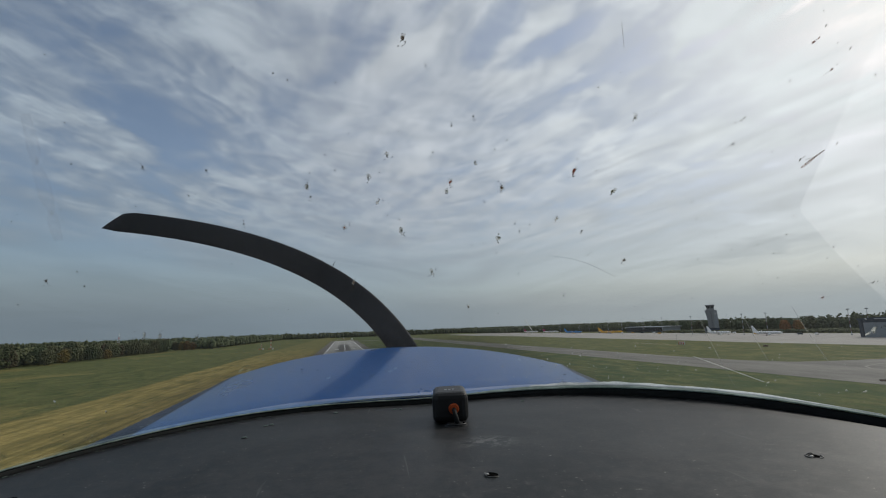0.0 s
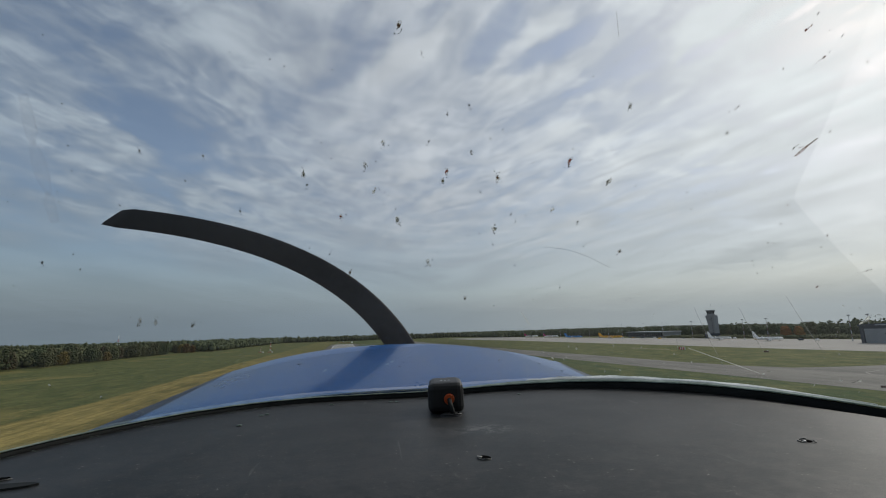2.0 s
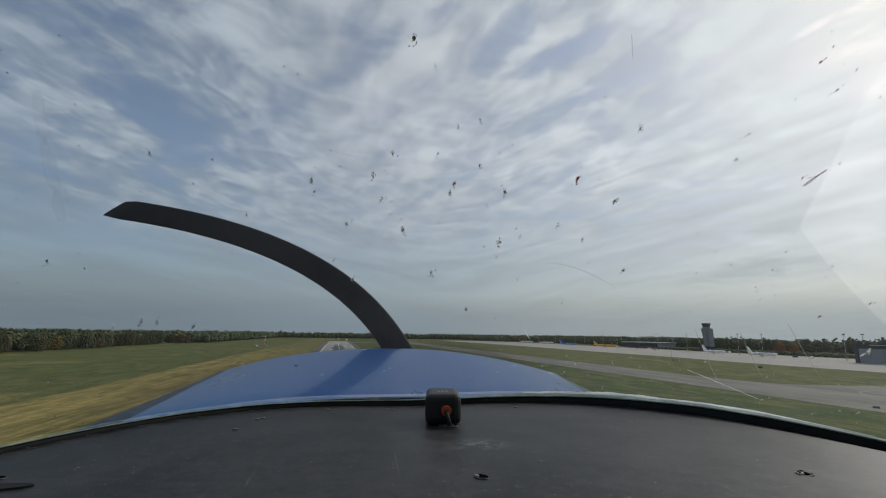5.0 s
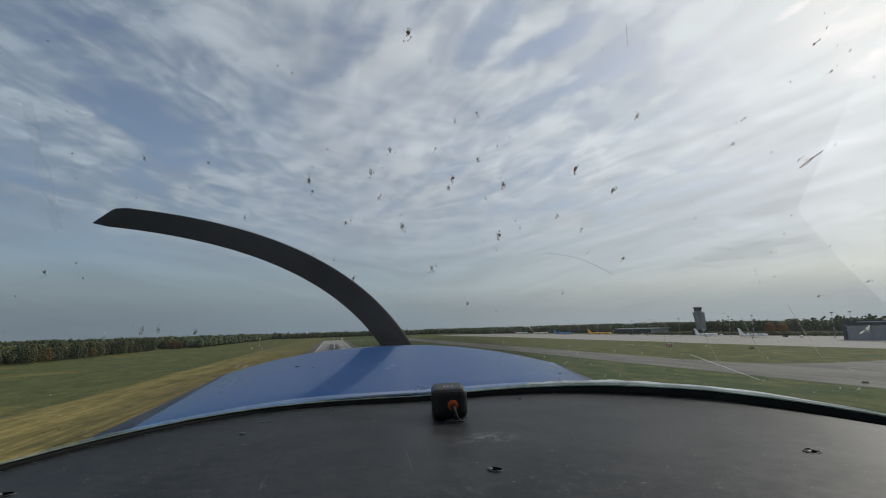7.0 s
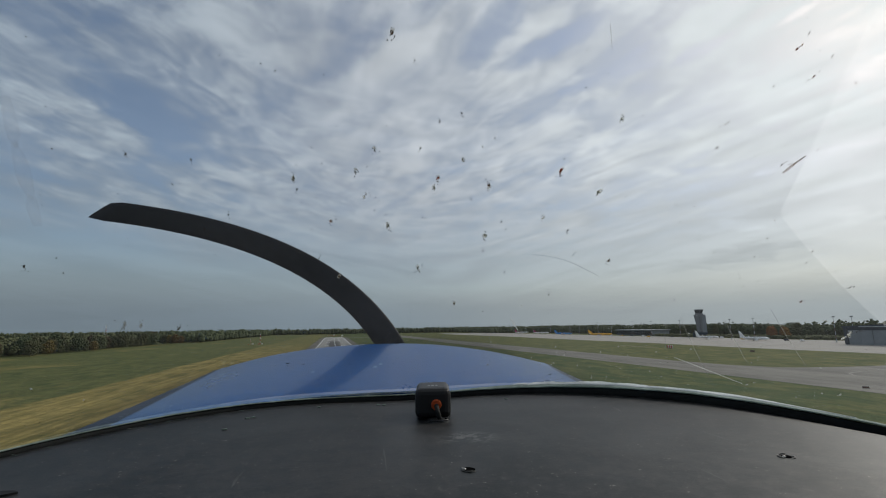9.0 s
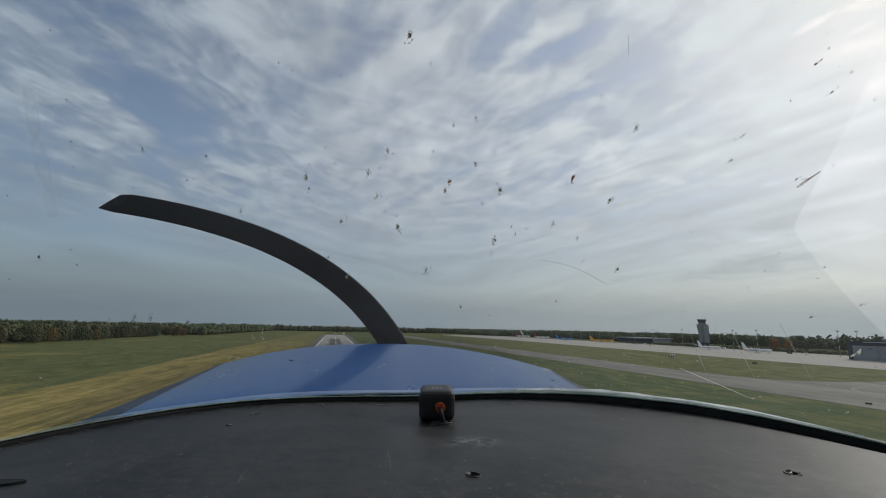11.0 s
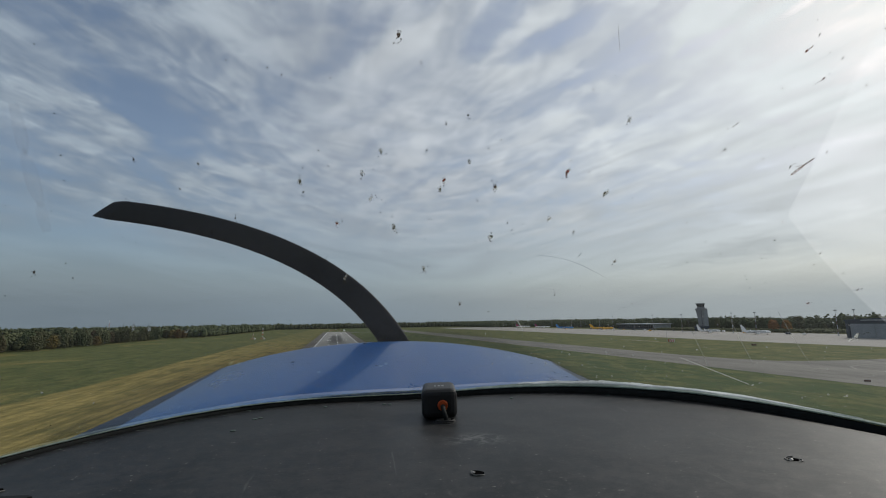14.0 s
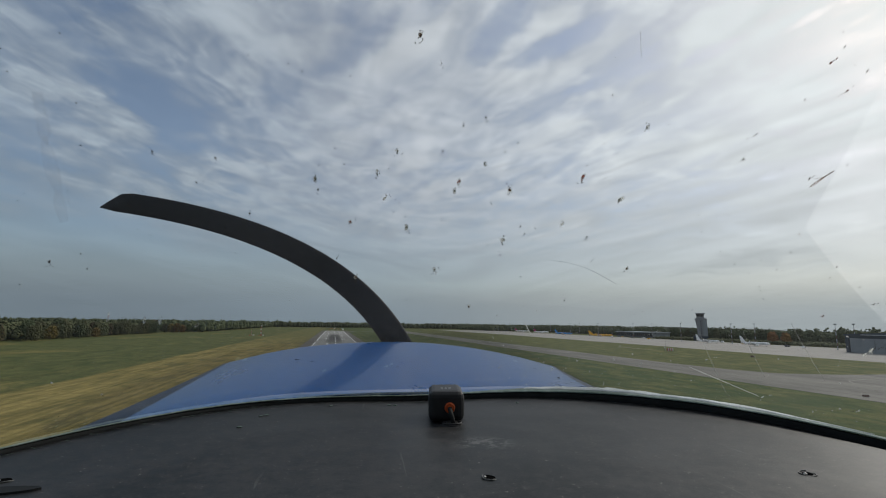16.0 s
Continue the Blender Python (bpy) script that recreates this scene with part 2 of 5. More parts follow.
def ground_material():
    """Airfield grass: green fields, dry mown strip along the runway."""
    m = bpy.data.materials.new("airfield_grass")
    m.use_nodes = True
    t = Tree(m.node_tree)
    co = t.add("ShaderNodeTexCoord").outputs["Object"]
    x, y, z = t.add("ShaderNodeSeparateXYZ", (co,)).outputs
    along = t.add("ShaderNodeMapping", {0: co, 3: (1, 0.42, 1)}).outputs[0]
    mown = t.add("ShaderNodeMapping", {0: co, 3: (1, 0.018, 1)}).outputs[0]
    a = t.noise(along, 0.022, 5, 0.6, 0.5)
    b = t.noise(along, 0.11, 5, 0.65, 0.4)
    c = t.noise(t.add("ShaderNodeMapping", {0: co, 3: (1, 0.6, 1)}).outputs[0], 0.7, 5, 0.75)
    d = t.noise(mown, 0.55, 5, 0.7)
    green = t.mix(t.ramp(b, 0.35, 0.68), (0.066, 0.088, 0.027, 1), (0.145, 0.150, 0.050, 1))
    dry = t.mix(t.ramp(t.math("ADD", t.math("MULTIPLY", d, 0.7), t.math("MULTIPLY", b, 0.3)), 0.40, 0.60), (0.18, 0.142, 0.045, 1), (0.37, 0.285, 0.095, 1))
    wob = t.math("MULTIPLY_ADD", a, 14.0, -7.0)
    xs = t.math("ADD", x, wob)
    strip = t.math("MULTIPLY", t.math("MULTIPLY", t.ramp(xs, -97, -93), t.ramp(xs, -24, -34)), t.math("MULTIPLY", t.ramp(y, 900, 320, 0.35, 1.0), t.ramp(b, 0.30, 0.55, 0.55, 1.0)))
    patch_far = t.math("MULTIPLY", t.math("MULTIPLY", t.ramp(a, 0.52, 0.66), 0.5), t.ramp(x, 60, -20, 0.25, 1.0))
    patch_right = t.math("MULTIPLY", t.ramp(x, 225, 262), t.ramp(b, 0.46, 0.64, 0.0, 0.22))
    f = t.math("MAXIMUM", t.math("MAXIMUM", strip, patch_far), patch_right)
    col = t.mix(f, green, dry)
    e = t.noise(co, 0.20, 6, 0.75, 0.5)
    col = t.mix(t.ramp(e, 0.46, 0.60, 0.0, 0.42), col, (0.16, 0.135, 0.048, 1))
    lush = t.math("MULTIPLY", t.ramp(x, 28, 40), t.ramp(x, 176, 166))
    col = t.mix(t.math("MULTIPLY", lush, t.ramp(b, 0.35, 0.62, 0.85, 0.15)), col, (0.050, 0.086, 0.027, 1))
    col = t.mix(t.math("MULTIPLY", t.ramp(c, 0.42, 0.66, 0.0, 0.6), t.math("MULTIPLY_ADD", strip, -0.6, 1.0)), col, (0.040, 0.050, 0.018, 1))
    b2 = t.add("ShaderNodeBsdfPrincipled", {"Base Color": col, "Roughness": 0.95, "Specular IOR Level": 0.1,
               "Normal": t.add("ShaderNodeBump", {"Strength": 0.8, "Distance": 0.5, "Height": c}).outputs[0]})
    t.add("ShaderNodeOutputMaterial", (b2.outputs[0],))
    return m


def runway_material():
    """Grey concrete with dark tyre rubber in the touchdown zones."""
    m = bpy.data.materials.new("runway_concrete")
    m.use_nodes = True
    t = Tree(m.node_tree)
    co = t.add("ShaderNodeTexCoord").outputs["Object"]
    x, y, z = t.add("ShaderNodeSeparateXYZ", (co,)).outputs
    along = t.add("ShaderNodeMapping", {0: co, 3: (1, 0.04, 1)}).outputs[0]
    n = t.noise(along, 0.6, 5, 0.6)
    f = t.noise(co, 2.0, 4, 0.6)
    col = t.mix(t.ramp(t.math("ADD", t.math("MULTIPLY", n, 0.6), t.math("MULTIPLY", f, 0.4)), 0.35, 0.65), (0.24, 0.232, 0.215, 1), (0.34, 0.33, 0.305, 1))
    ax = t.math("ABSOLUTE", t.math("MULTIPLY_ADD", n, 4.0, t.math("SUBTRACT", x, 4.0)))
    wide = t.ramp(ax, 5.0, 13.0, 1.0, 0.0)
    long = t.math("MULTIPLY", t.ramp(y, 430, 660), t.ramp(y, 1000, 820))
    col = t.mix(t.math("MULTIPLY", t.math("MULTIPLY", wide, long), t.ramp(n, 0.35, 0.65, 0.55, 0.95)), col, (0.022, 0.022, 0.023, 1))
    b = t.add("ShaderNodeBsdfPrincipled", {"Base Color": col, "Roughness": 0.9, "Specular IOR Level": 0.2})
    t.add("ShaderNodeOutputMaterial", (b.outputs[0],))
    return m


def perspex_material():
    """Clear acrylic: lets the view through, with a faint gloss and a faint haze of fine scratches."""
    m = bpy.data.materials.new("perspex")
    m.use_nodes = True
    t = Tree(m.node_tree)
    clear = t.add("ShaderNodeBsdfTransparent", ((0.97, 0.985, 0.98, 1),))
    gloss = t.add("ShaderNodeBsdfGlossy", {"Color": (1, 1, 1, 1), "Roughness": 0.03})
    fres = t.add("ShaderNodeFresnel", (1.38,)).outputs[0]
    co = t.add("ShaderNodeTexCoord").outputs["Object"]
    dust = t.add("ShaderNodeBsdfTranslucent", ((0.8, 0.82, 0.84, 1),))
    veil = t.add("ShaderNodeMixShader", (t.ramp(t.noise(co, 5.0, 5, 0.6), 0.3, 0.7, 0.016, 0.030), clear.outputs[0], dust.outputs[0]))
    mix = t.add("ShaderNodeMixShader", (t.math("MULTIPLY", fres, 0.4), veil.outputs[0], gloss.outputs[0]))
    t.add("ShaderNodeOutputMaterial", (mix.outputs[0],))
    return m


def film_material(name, colour, alpha):
    """A thin translucent deposit on the perspex."""
    m = bpy.data.materials.new(name)
    m.use_nodes = True
    t = Tree(m.node_tree)
    co = t.add("ShaderNodeTexCoord").outputs["Object"]
    n = t.noise(co, 300.0, 3, 0.6)
    clear = t.add("ShaderNodeBsdfTransparent", ((1, 1, 1, 1),))
    dirt = t.add("ShaderNodeBsdfDiffuse", ((*colour, 1),))
    trans = t.add("ShaderNodeBsdfTranslucent", ((*colour, 1),))
    body = t.add("ShaderNodeMixShader", (0.5, dirt.outputs[0], trans.outputs[0]))
    amount = t.ramp(n, 0.2, 0.8, alpha * 0.6, alpha)
    mix = t.add("ShaderNodeMixShader", (amount, clear.outputs[0], body.outputs[0]))
    t.add("ShaderNodeOutputMaterial", (mix.outputs[0],))
    return m


def added_light_material(name, thick, thin):
    """Clear layer adding scattered light, for a reflection and glints, thinner towards the top."""
    m = bpy.data.materials.new(name)
    m.use_nodes = True
    t = Tree(m.node_tree)
    co = t.add("ShaderNodeTexCoord").outputs["Object"]
    z = t.add("ShaderNodeSeparateXYZ", (co,)).outputs[2]
    amount = t.math("MULTIPLY", t.ramp(z, 0.10, 0.42, thick, thin), t.ramp(t.noise(co, 9.0, 5, 0.6), 0.3, 0.7, 0.8, 1.1))
    grey = t.add("ShaderNodeCombineColor", (amount, amount, amount)).outputs[0]
    clear = t.add("ShaderNodeBsdfTransparent", ((0.97, 0.97, 0.97, 1),))
    scatter = t.add("ShaderNodeBsdfTranslucent", (grey,))
    both = t.add("ShaderNodeAddShader", (clear.outputs[0], scatter.outputs[0]))
    t.add("ShaderNodeOutputMaterial", (both.outputs[0],))
    return m


def dash_material():
    """Black vinyl, worn grey in patches, with dust, scuffs and a soft sheen."""
    m = bpy.data.materials.new("black_glareshield_vinyl")
    m.use_nodes = True
    t = Tree(m.node_tree)
    co = t.add("ShaderNodeTexCoord").outputs["Object"]
    big = t.noise(co, 4.0, 5, 0.6, 0.6)
    mid = t.noise(co, 62.0, 8, 0.78, 0.1)
    fine = t.noise(co, 260.0, 3, 0.6)
    dust = t.ramp(t.noise(co, 300.0, 2, 0.5), 0.685, 0.73)
    scuff = t.noise(t.add("ShaderNodeMapping", {0: co, 2: (0, 0, 0.6), 3: (1, 0.14, 1)}).outputs[0], 90.0, 4, 0.7, 0.4)
    scuff = t.math("MULTIPLY", t.ramp(scuff, 0.60, 0.72), t.ramp(mid, 0.50, 0.66))
    f = t.ramp(t.math("ADD", t.math("MULTIPLY", big, 0.25), t.math("MULTIPLY", mid, 0.75)), 0.40, 0.61)
    col = t.mix(f, (0.007, 0.0092, 0.0095, 1), (0.038, 0.0355, 0.034, 1))
    col = t.mix(t.math("MULTIPLY", fine, 0.35), col, (0.012, 0.012, 0.012, 1))
    col = t.mix(t.math("MULTIPLY", scuff, 0.45), col, (0.13, 0.125, 0.115, 1))
    col = t.mix(t.math("MULTIPLY", dust, t.ramp(mid, 0.45, 0.62, 0.1, 1.0)), col, (0.24, 0.225, 0.20, 1))
    d = t.add("ShaderNodeVectorMath", (t.add("ShaderNodeMapping", {0: co, 1: (-0.125 * 0.8, -0.590, 0), 3: (0.8, 1, 0)}).outputs[0],), operation="LENGTH").outputs["Value"]
    worn = t.math("MULTIPLY", t.ramp(d, 0.040, 0.012), t.ramp(mid, 0.46, 0.58))
    col = t.mix(t.math("MULTIPLY", worn, 0.85), col, (0.13, 0.13, 0.122, 1))
    hair = t.noise(t.add("ShaderNodeMapping", {0: co, 2: (0, 0, -0.9), 3: (1, 0.05, 1)}).outputs[0], 160.0, 2, 0.5, 0.6)
    col = t.mix(t.math("MULTIPLY", t.ramp(hair, 0.68, 0.74), t.ramp(big, 0.45, 0.62, 0.0, 0.5)), col, (0.11, 0.108, 0.10, 1))
    hgt = t.math("ADD", t.math("MULTIPLY", fine, 0.4), mid)
    b = t.add("ShaderNodeBsdfPrincipled", {"Base Color": col, "Specular IOR Level": t.ramp(t.math("ADD", t.math("MULTIPLY", big, 0.4), t.math("MULTIPLY", mid, 0.6)), 0.36, 0.64, 0.17, 0.32), "Roughness": t.ramp(mid, 0.3, 0.7, 0.43, 0.54),
              "Normal": t.add("ShaderNodeBump", {"Strength": 0.24, "Distance": 0.0008, "Height": hgt}).outputs[0]})
    t.add("ShaderNodeOutputMaterial", (b.outputs[0],))
    return m


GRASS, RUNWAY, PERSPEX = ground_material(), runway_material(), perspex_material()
ASPHALT = surface("taxiway_asphalt", (0.082, 0.076, 0.064), (0.180, 0.166, 0.140), 0.07, 0.9, fine=0.7, stretch=(1, 0.22, 1))
SHOULDER = surface("shoulder_asphalt", (0.075, 0.066, 0.054), (0.12, 0.105, 0.085), 0.08, 0.9, fine=0.9, stretch=(1, 0.2, 1))
APRON = surface("apron_concrete", (0.262, 0.240, 0.214), (0.335, 0.31, 0.278), 0.03, 0.9, fine=0.4)
LINE = surface("white_line_paint", (0.62, 0.62, 0.60), (0.78, 0.78, 0.76), 0.3, 0.8)
LEAF_G = surface("green_leaves", (0.055, 0.070, 0.038), (0.117, 0.134, 0.068), 0.35, 0.9, fine=2.0, vary=0.3, island=0.22, spec=0.15)
LEAF_O = surface("olive_leaves", (0.066, 0.073, 0.036), (0.140, 0.138, 0.070), 0.35, 0.9, fine=2.0, vary=0.3, island=0.22, spec=0.15)
LEAF_B = surface("brown_leaves", (0.067, 0.059, 0.033), (0.125, 0.104, 0.055), 0.35, 0.9, fine=2.0, vary=0.3, island=0.22, spec=0.15)
LEAF_Y = surface("yellow_brown_leaves", (0.10, 0.075, 0.026), (0.20, 0.14, 0.05), 0.35, 0.9, fine=2.0, vary=0.3, island=0.25, spec=0.15)
LEAF_A = surface("autumn_leaves", (0.18, 0.095, 0.032), (0.34, 0.19, 0.065), 0.35, 0.9, fine=2.0, vary=0.3, island=0.25, spec=0.15)
BARK = surface("bark", (0.06, 0.048, 0.036), (0.13, 0.10, 0.075), 1.0, 0.95)
HILL = surface("wooded_hill", (0.028, 0.036, 0.030), (0.046, 0.056, 0.044), 0.01, 0.95, spec=0.1)
BLUE = surface("blue_cowl_paint", (0.002, 0.104, 0.38), (0.004, 0.132, 0.44), 3.0, 0.30, bump=0.0010, fine=9, coat=0.38, spec=0.32, stretch=(1, 0.35, 1))
PAINT_W = surface("white_aircraft_paint", (0.86, 0.85, 0.83), (0.92, 0.91, 0.89), 0.2, 0.35)
PAINT_Y = surface("yellow_aircraft_paint", (0.72, 0.36, 0.015), (0.80, 0.42, 0.02), 0.2, 0.35)
PAINT_B = surface("blue_aircraft_paint", (0.03, 0.20, 0.50), (0.05, 0.26, 0.58), 0.2, 0.35)
PAINT_R = surface("crimson_aircraft_paint", (0.30, 0.015, 0.09), (0.40, 0.02, 0.12), 0.2, 0.35)
DARK_GLASS = surface("dark_glass", (0.02, 0.025, 0.03), (0.04, 0.05, 0.055), 0.3, 0.15)
STEEL = surface("galvanised_steel", (0.28, 0.29, 0.30), (0.42, 0.43, 0.44), 0.8, 0.55, metal=0.4)
GREY_PANEL = surface("grey_panel", (0.20, 0.22, 0.235), (0.27, 0.29, 0.305), 0.1, 0.6)
PALE_PANEL = surface("pale_grey_panel", (0.33, 0.36, 0.38), (0.42, 0.45, 0.47), 0.1, 0.6)
DARK_REFLECT = surface("dark_blue_ground_reflection", (0.010, 0.026, 0.060), (0.018, 0.042, 0.085), 6, 0.45, fine=60)
NAVY_PANEL = surface("navy_panel", (0.018, 0.030, 0.046), (0.03, 0.045, 0.065), 0.1, 0.5)
BLUE_PANEL = surface("blue_hangar_panel", (0.03, 0.10, 0.17), (0.045, 0.13, 0.21), 0.1, 0.5)
CONCRETE = surface("tower_concrete", (0.17, 0.18, 0.19), (0.24, 0.25, 0.26), 0.15, 0.8, fine=1.2)
RED = surface("signal_red_paint", (0.42, 0.04, 0.02), (0.52, 0.06, 0.03), 0.5, 0.6)
BRICK_RED = surface("brick_red_paint", (0.10, 0.055, 0.042), (0.16, 0.08, 0.06), 0.5, 0.7)
DASH = dash_material()
BLACK = surface("black_rubber", (0.009, 0.010, 0.010), (0.020, 0.022, 0.021), 20, 0.75, fine=200, spec=0.25)
CASE = surface("black_plastic_case", (0.006, 0.006, 0.0065), (0.011, 0.011, 0.0115), 30, 0.55, bump=0.0002, fine=700)
ORANGE = surface("orange_rubber", (0.50, 0.07, 0.012), (0.62, 0.11, 0.02), 40, 0.6)
EDGE = surface("weathered_perspex_edge", (0.10, 0.14, 0.12), (0.28, 0.34, 0.30), 14, 0.75, fine=120, spec=0.2)
SEALANT = surface("white_sealant", (0.50, 0.53, 0.52), (0.74, 0.76, 0.75), 12, 0.6, fine=120)
HOLE = surface("hole_shade_black", (0.004, 0.004, 0.004), (0.008, 0.008, 0.008), 50, 1.0, spec=0.0)
RIM = surface("dull_rim_metal", (0.06, 0.06, 0.058), (0.16, 0.16, 0.15), 150, 0.6, metal=0.4)
CHROME = surface("worn_screw_steel", (0.12, 0.12, 0.12), (0.5, 0.49, 0.47), 200, 0.35, metal=0.9)
BLADE = surface("dark_grey_blade_paint", (0.008, 0.009, 0.010), (0.018, 0.019, 0.021), 3.0, 0.6, fine=40, spec=0.14)
LINER = surface("grey_cabin_liner", (0.10, 0.10, 0.10), (0.15, 0.15, 0.15), 6, 0.9)
BUG = film_material("dried_insect", (0.085, 0.055, 0.034), 0.80)
BUG_GREY = film_material("grey_green_dried_insect", (0.11, 0.115, 0.085), 0.55)
BUG_OLIVE = film_material("olive_dried_insect", (0.10, 0.085, 0.03), 0.7)
BUG_RUST = film_material("rusty_dried_insect", (0.20, 0.10, 0.065), 0.62)
SMEAR_RUST = film_material("rusty_pale_smear", (0.42, 0.30, 0.25), 0.45)
BUG_RED = film_material("reddish_dried_insect", (0.22, 0.045, 0.02), 0.9)
SMEAR = film_material("pale_smear", (0.55, 0.56, 0.52), 0.30)
SMEAR_B = film_material("whitish_smear", (0.80, 0.82, 0.78), 0.55)
THIN = film_material("thin_smear", (0.85, 0.85, 0.85), 0.07)
REFLECT_FILM = added_light_material("hazy_film", 0.10, 0.03)
GLINT = added_light_material("glinting_specks", 0.5, 0.4)


# ---- helpers for meshes ----
def obj(name, bm, material, smooth=False):
    me = bpy.data.meshes.new(name)
    bmesh.ops.recalc_face_normals(bm, faces=bm.faces[:])
    bm.to_mesh(me)
    bm.free()
    for p in me.polygons:
        p.use_smooth = smooth
    me.materials.append(material)
    return new(name, me)


def part(name, bm, material, parent, label="", smooth=False):
    o = obj(name, bm, material, smooth)
    o.parent = parent
    if label:
        o["label"] = label
    return o


def thing(name, m, label, category, group="", kind=""):
    e = new(name)
    e.matrix_basis = m
    return tagged(e, label, category, group, kind)


def box(bm, x0, x1, y0, y1, z0, z1, bevel=0.0):
    r = bmesh.ops.create_cube(bm, size=1, matrix=Matrix.Translation(((x0 + x1) / 2, (y0 + y1) / 2, (z0 + z1) / 2)) @ Matrix.Diagonal((x1 - x0, y1 - y0, z1 - z0, 1)))
    if bevel:
        es = list({e for v in r["verts"] for e in v.link_edges})
        bmesh.ops.bevel(bm, geom=es, offset=bevel, segments=3, affect="EDGES", profile=0.5)
    return bm


def boxes(*dims, bevel=0.0):
    bm = bmesh.new()
    for d in dims:
        box(bm, *d, bevel=bevel)
    return bm


def tube(bm, pts, radii, n=8, cap=True):
    """A tube along pts; radii one for each."""
    rings = []
    pts = [Vector(p) for p in pts]
    for i, p in enumerate(pts):
        d = (pts[min(i + 1, len(pts) - 1)] - pts[max(i - 1, 0)]).normalized()
        a = d.cross(Vector((0, 0, 1)) if abs(d.z) < 0.9 else Vector((1, 0, 0))).normalized()
        b = d.cross(a)
        rings.append([bm.verts.new(p + (a * math.cos(2 * math.pi * k / n) + b * math.sin(2 * math.pi * k / n)) * radii[i]) for k in range(n)])
    for r, s in zip(rings, rings[1:]):
        for k in range(n):
            bm.faces.new((r[k], r[(k + 1) % n], s[(k + 1) % n], s[k]))
    if cap:
        bm.faces.new(rings[0][::-1])
        bm.faces.new(rings[-1])
    return bm


def loft(rows, closed=True, caps=True):
    """Rings of equal length, joined in order."""
    bm = bmesh.new()
    vs = [[bm.verts.new(p) for p in r] for r in rows]
    n = len(rows[0])
    for r, s in zip(vs, vs[1:]):
        for k in range(n if closed else n - 1):
            bm.faces.new((r[k], r[(k + 1) % n], s[(k + 1) % n], s[k]))
    if caps and closed:
        bm.faces.new(vs[0][::-1])
        bm.faces.new(vs[-1])
    return bm


def sheet(fn, nu, nv, thick=None):
    """A grid of fn(u, v), u and v in 0..1; thick: a second skin, shifted by that vector, joined at the rim."""
    bm = bmesh.new()
    top = [[bm.verts.new(fn(i / nu, j / nv)) for j in range(nv + 1)] for i in range(nu + 1)]
    for i in range(nu):
        for j in range(nv):
            bm.faces.new((top[i][j], top[i + 1][j], top[i + 1][j + 1], top[i][j + 1]))
    if thick is not None:
        t = Vector(thick)
        low = [[bm.verts.new(v.co + t) for v in r] for r in top]
        for i in range(nu):
            for j in range(nv):
                bm.faces.new((low[i][j], low[i][j + 1], low[i + 1][j + 1], low[i + 1][j]))
        for i in range(nu):
            for j in (0, nv):
                bm.faces.new((top[i][j], top[i + 1][j], low[i + 1][j], low[i][j]))
        for j in range(nv):
            for i in (0, nu):
                bm.faces.new((top[i][j], top[i][j + 1], low[i][j + 1], low[i][j]))
    return bm


def slab(x0, x1, y0, y1, top, nx=1, ny=1, depth=0.3, bend=None):
    """A paved strip, its top at that height."""
    def f(u, v):
        x, y = x0 + (x1 - x0) * u, y0 + (y1 - y0) * v
        if bend:
            x, y = bend(x, y)
        return x, y, top
    return sheet(f, nx, ny, (0, 0, -depth))


# ---- ground ----
ground = tagged(obj("ground", sheet(lambda u, v: (-4500 + 9000 * u, -3500 + 8000 * v, 0), 12, 12, (0, 0, -2)), GRASS),
                "flat airfield grass, green with dry yellow mown strips", "grass", kind="structure")
RX, HALF = 3.6, 22.5
runway = tagged(obj("runway", slab(RX - HALF - 1.5, RX + HALF + 1.5, -700, 1330, 0.06, 4, 40), RUNWAY),
                "long grey concrete runway with tyre rubber and white markings", "runway", kind="structure")
for sx in (-1, 1):
    xs = sorted((RX + sx * (HALF + 1.5), RX + sx * (HALF + 10.5)))
    tagged(obj("runway_shoulder", slab(xs[0], xs[1], -700, 1330, 0.05, 1, 20), SHOULDER), "dark asphalt runway shoulder beside the concrete", "shoulder", kind="structure")
stripe = lambda x0, x1, y0, y1: boxes((x0, x1, y0, y1, 0.05, 0.075))
for sx in (-1, 1):
    part("edge_line", stripe(RX + sx * HALF - 0.45, RX + sx * HALF + 0.45, -700, 1300), LINE, runway, "white painted edge line")
dash_me = None
for k in range(39):
    y0 = -640 + 50 * k
    if dash_me is None:
        o = part("centre_line_dash", stripe(RX - 0.45, RX + 0.45, 0, 30), LINE, runway)
        dash_me = o.data
    else:
        o = new("centre_line_dash", dash_me)
        o.parent = runway
    o.location = (0, y0, 0)
bar_me = None
for row, (yy, cnt) in enumerate(((500, 1), (650, 2), (800, 2), (950, 2), (1100, 3))):
    for sx in (-1, 1):
        for k in range(cnt):
            o = part("touchdown_mark", stripe(-0.9, 0.9, 0, 22.5), LINE, runway) if bar_me is None else new("touchdown_mark", bar_me)
            bar_me, o.parent = o.data, runway
            o.location = (RX + sx * (9 + 3.3 * k), yy, 0)
for sx in (-1, 1):
    for k in range(5):
        part("threshold_stripe", stripe(RX + sx * (4 + 3.8 * k) - 0.9, RX + sx * (4 + 3.8 * k) + 0.9, 1262, 1292), LINE, runway)
taxiway = tagged(obj("taxiway", slab(168, 208, -700, 1500, 0.05, 4, 60, bend=lambda x, y: (x + (26 * math.exp(-((y - 150) / 48) ** 2) if x > 200 else 0), y)), ASPHALT),
                 "grey asphalt taxiway running beside the grass", "taxiway", kind="structure")
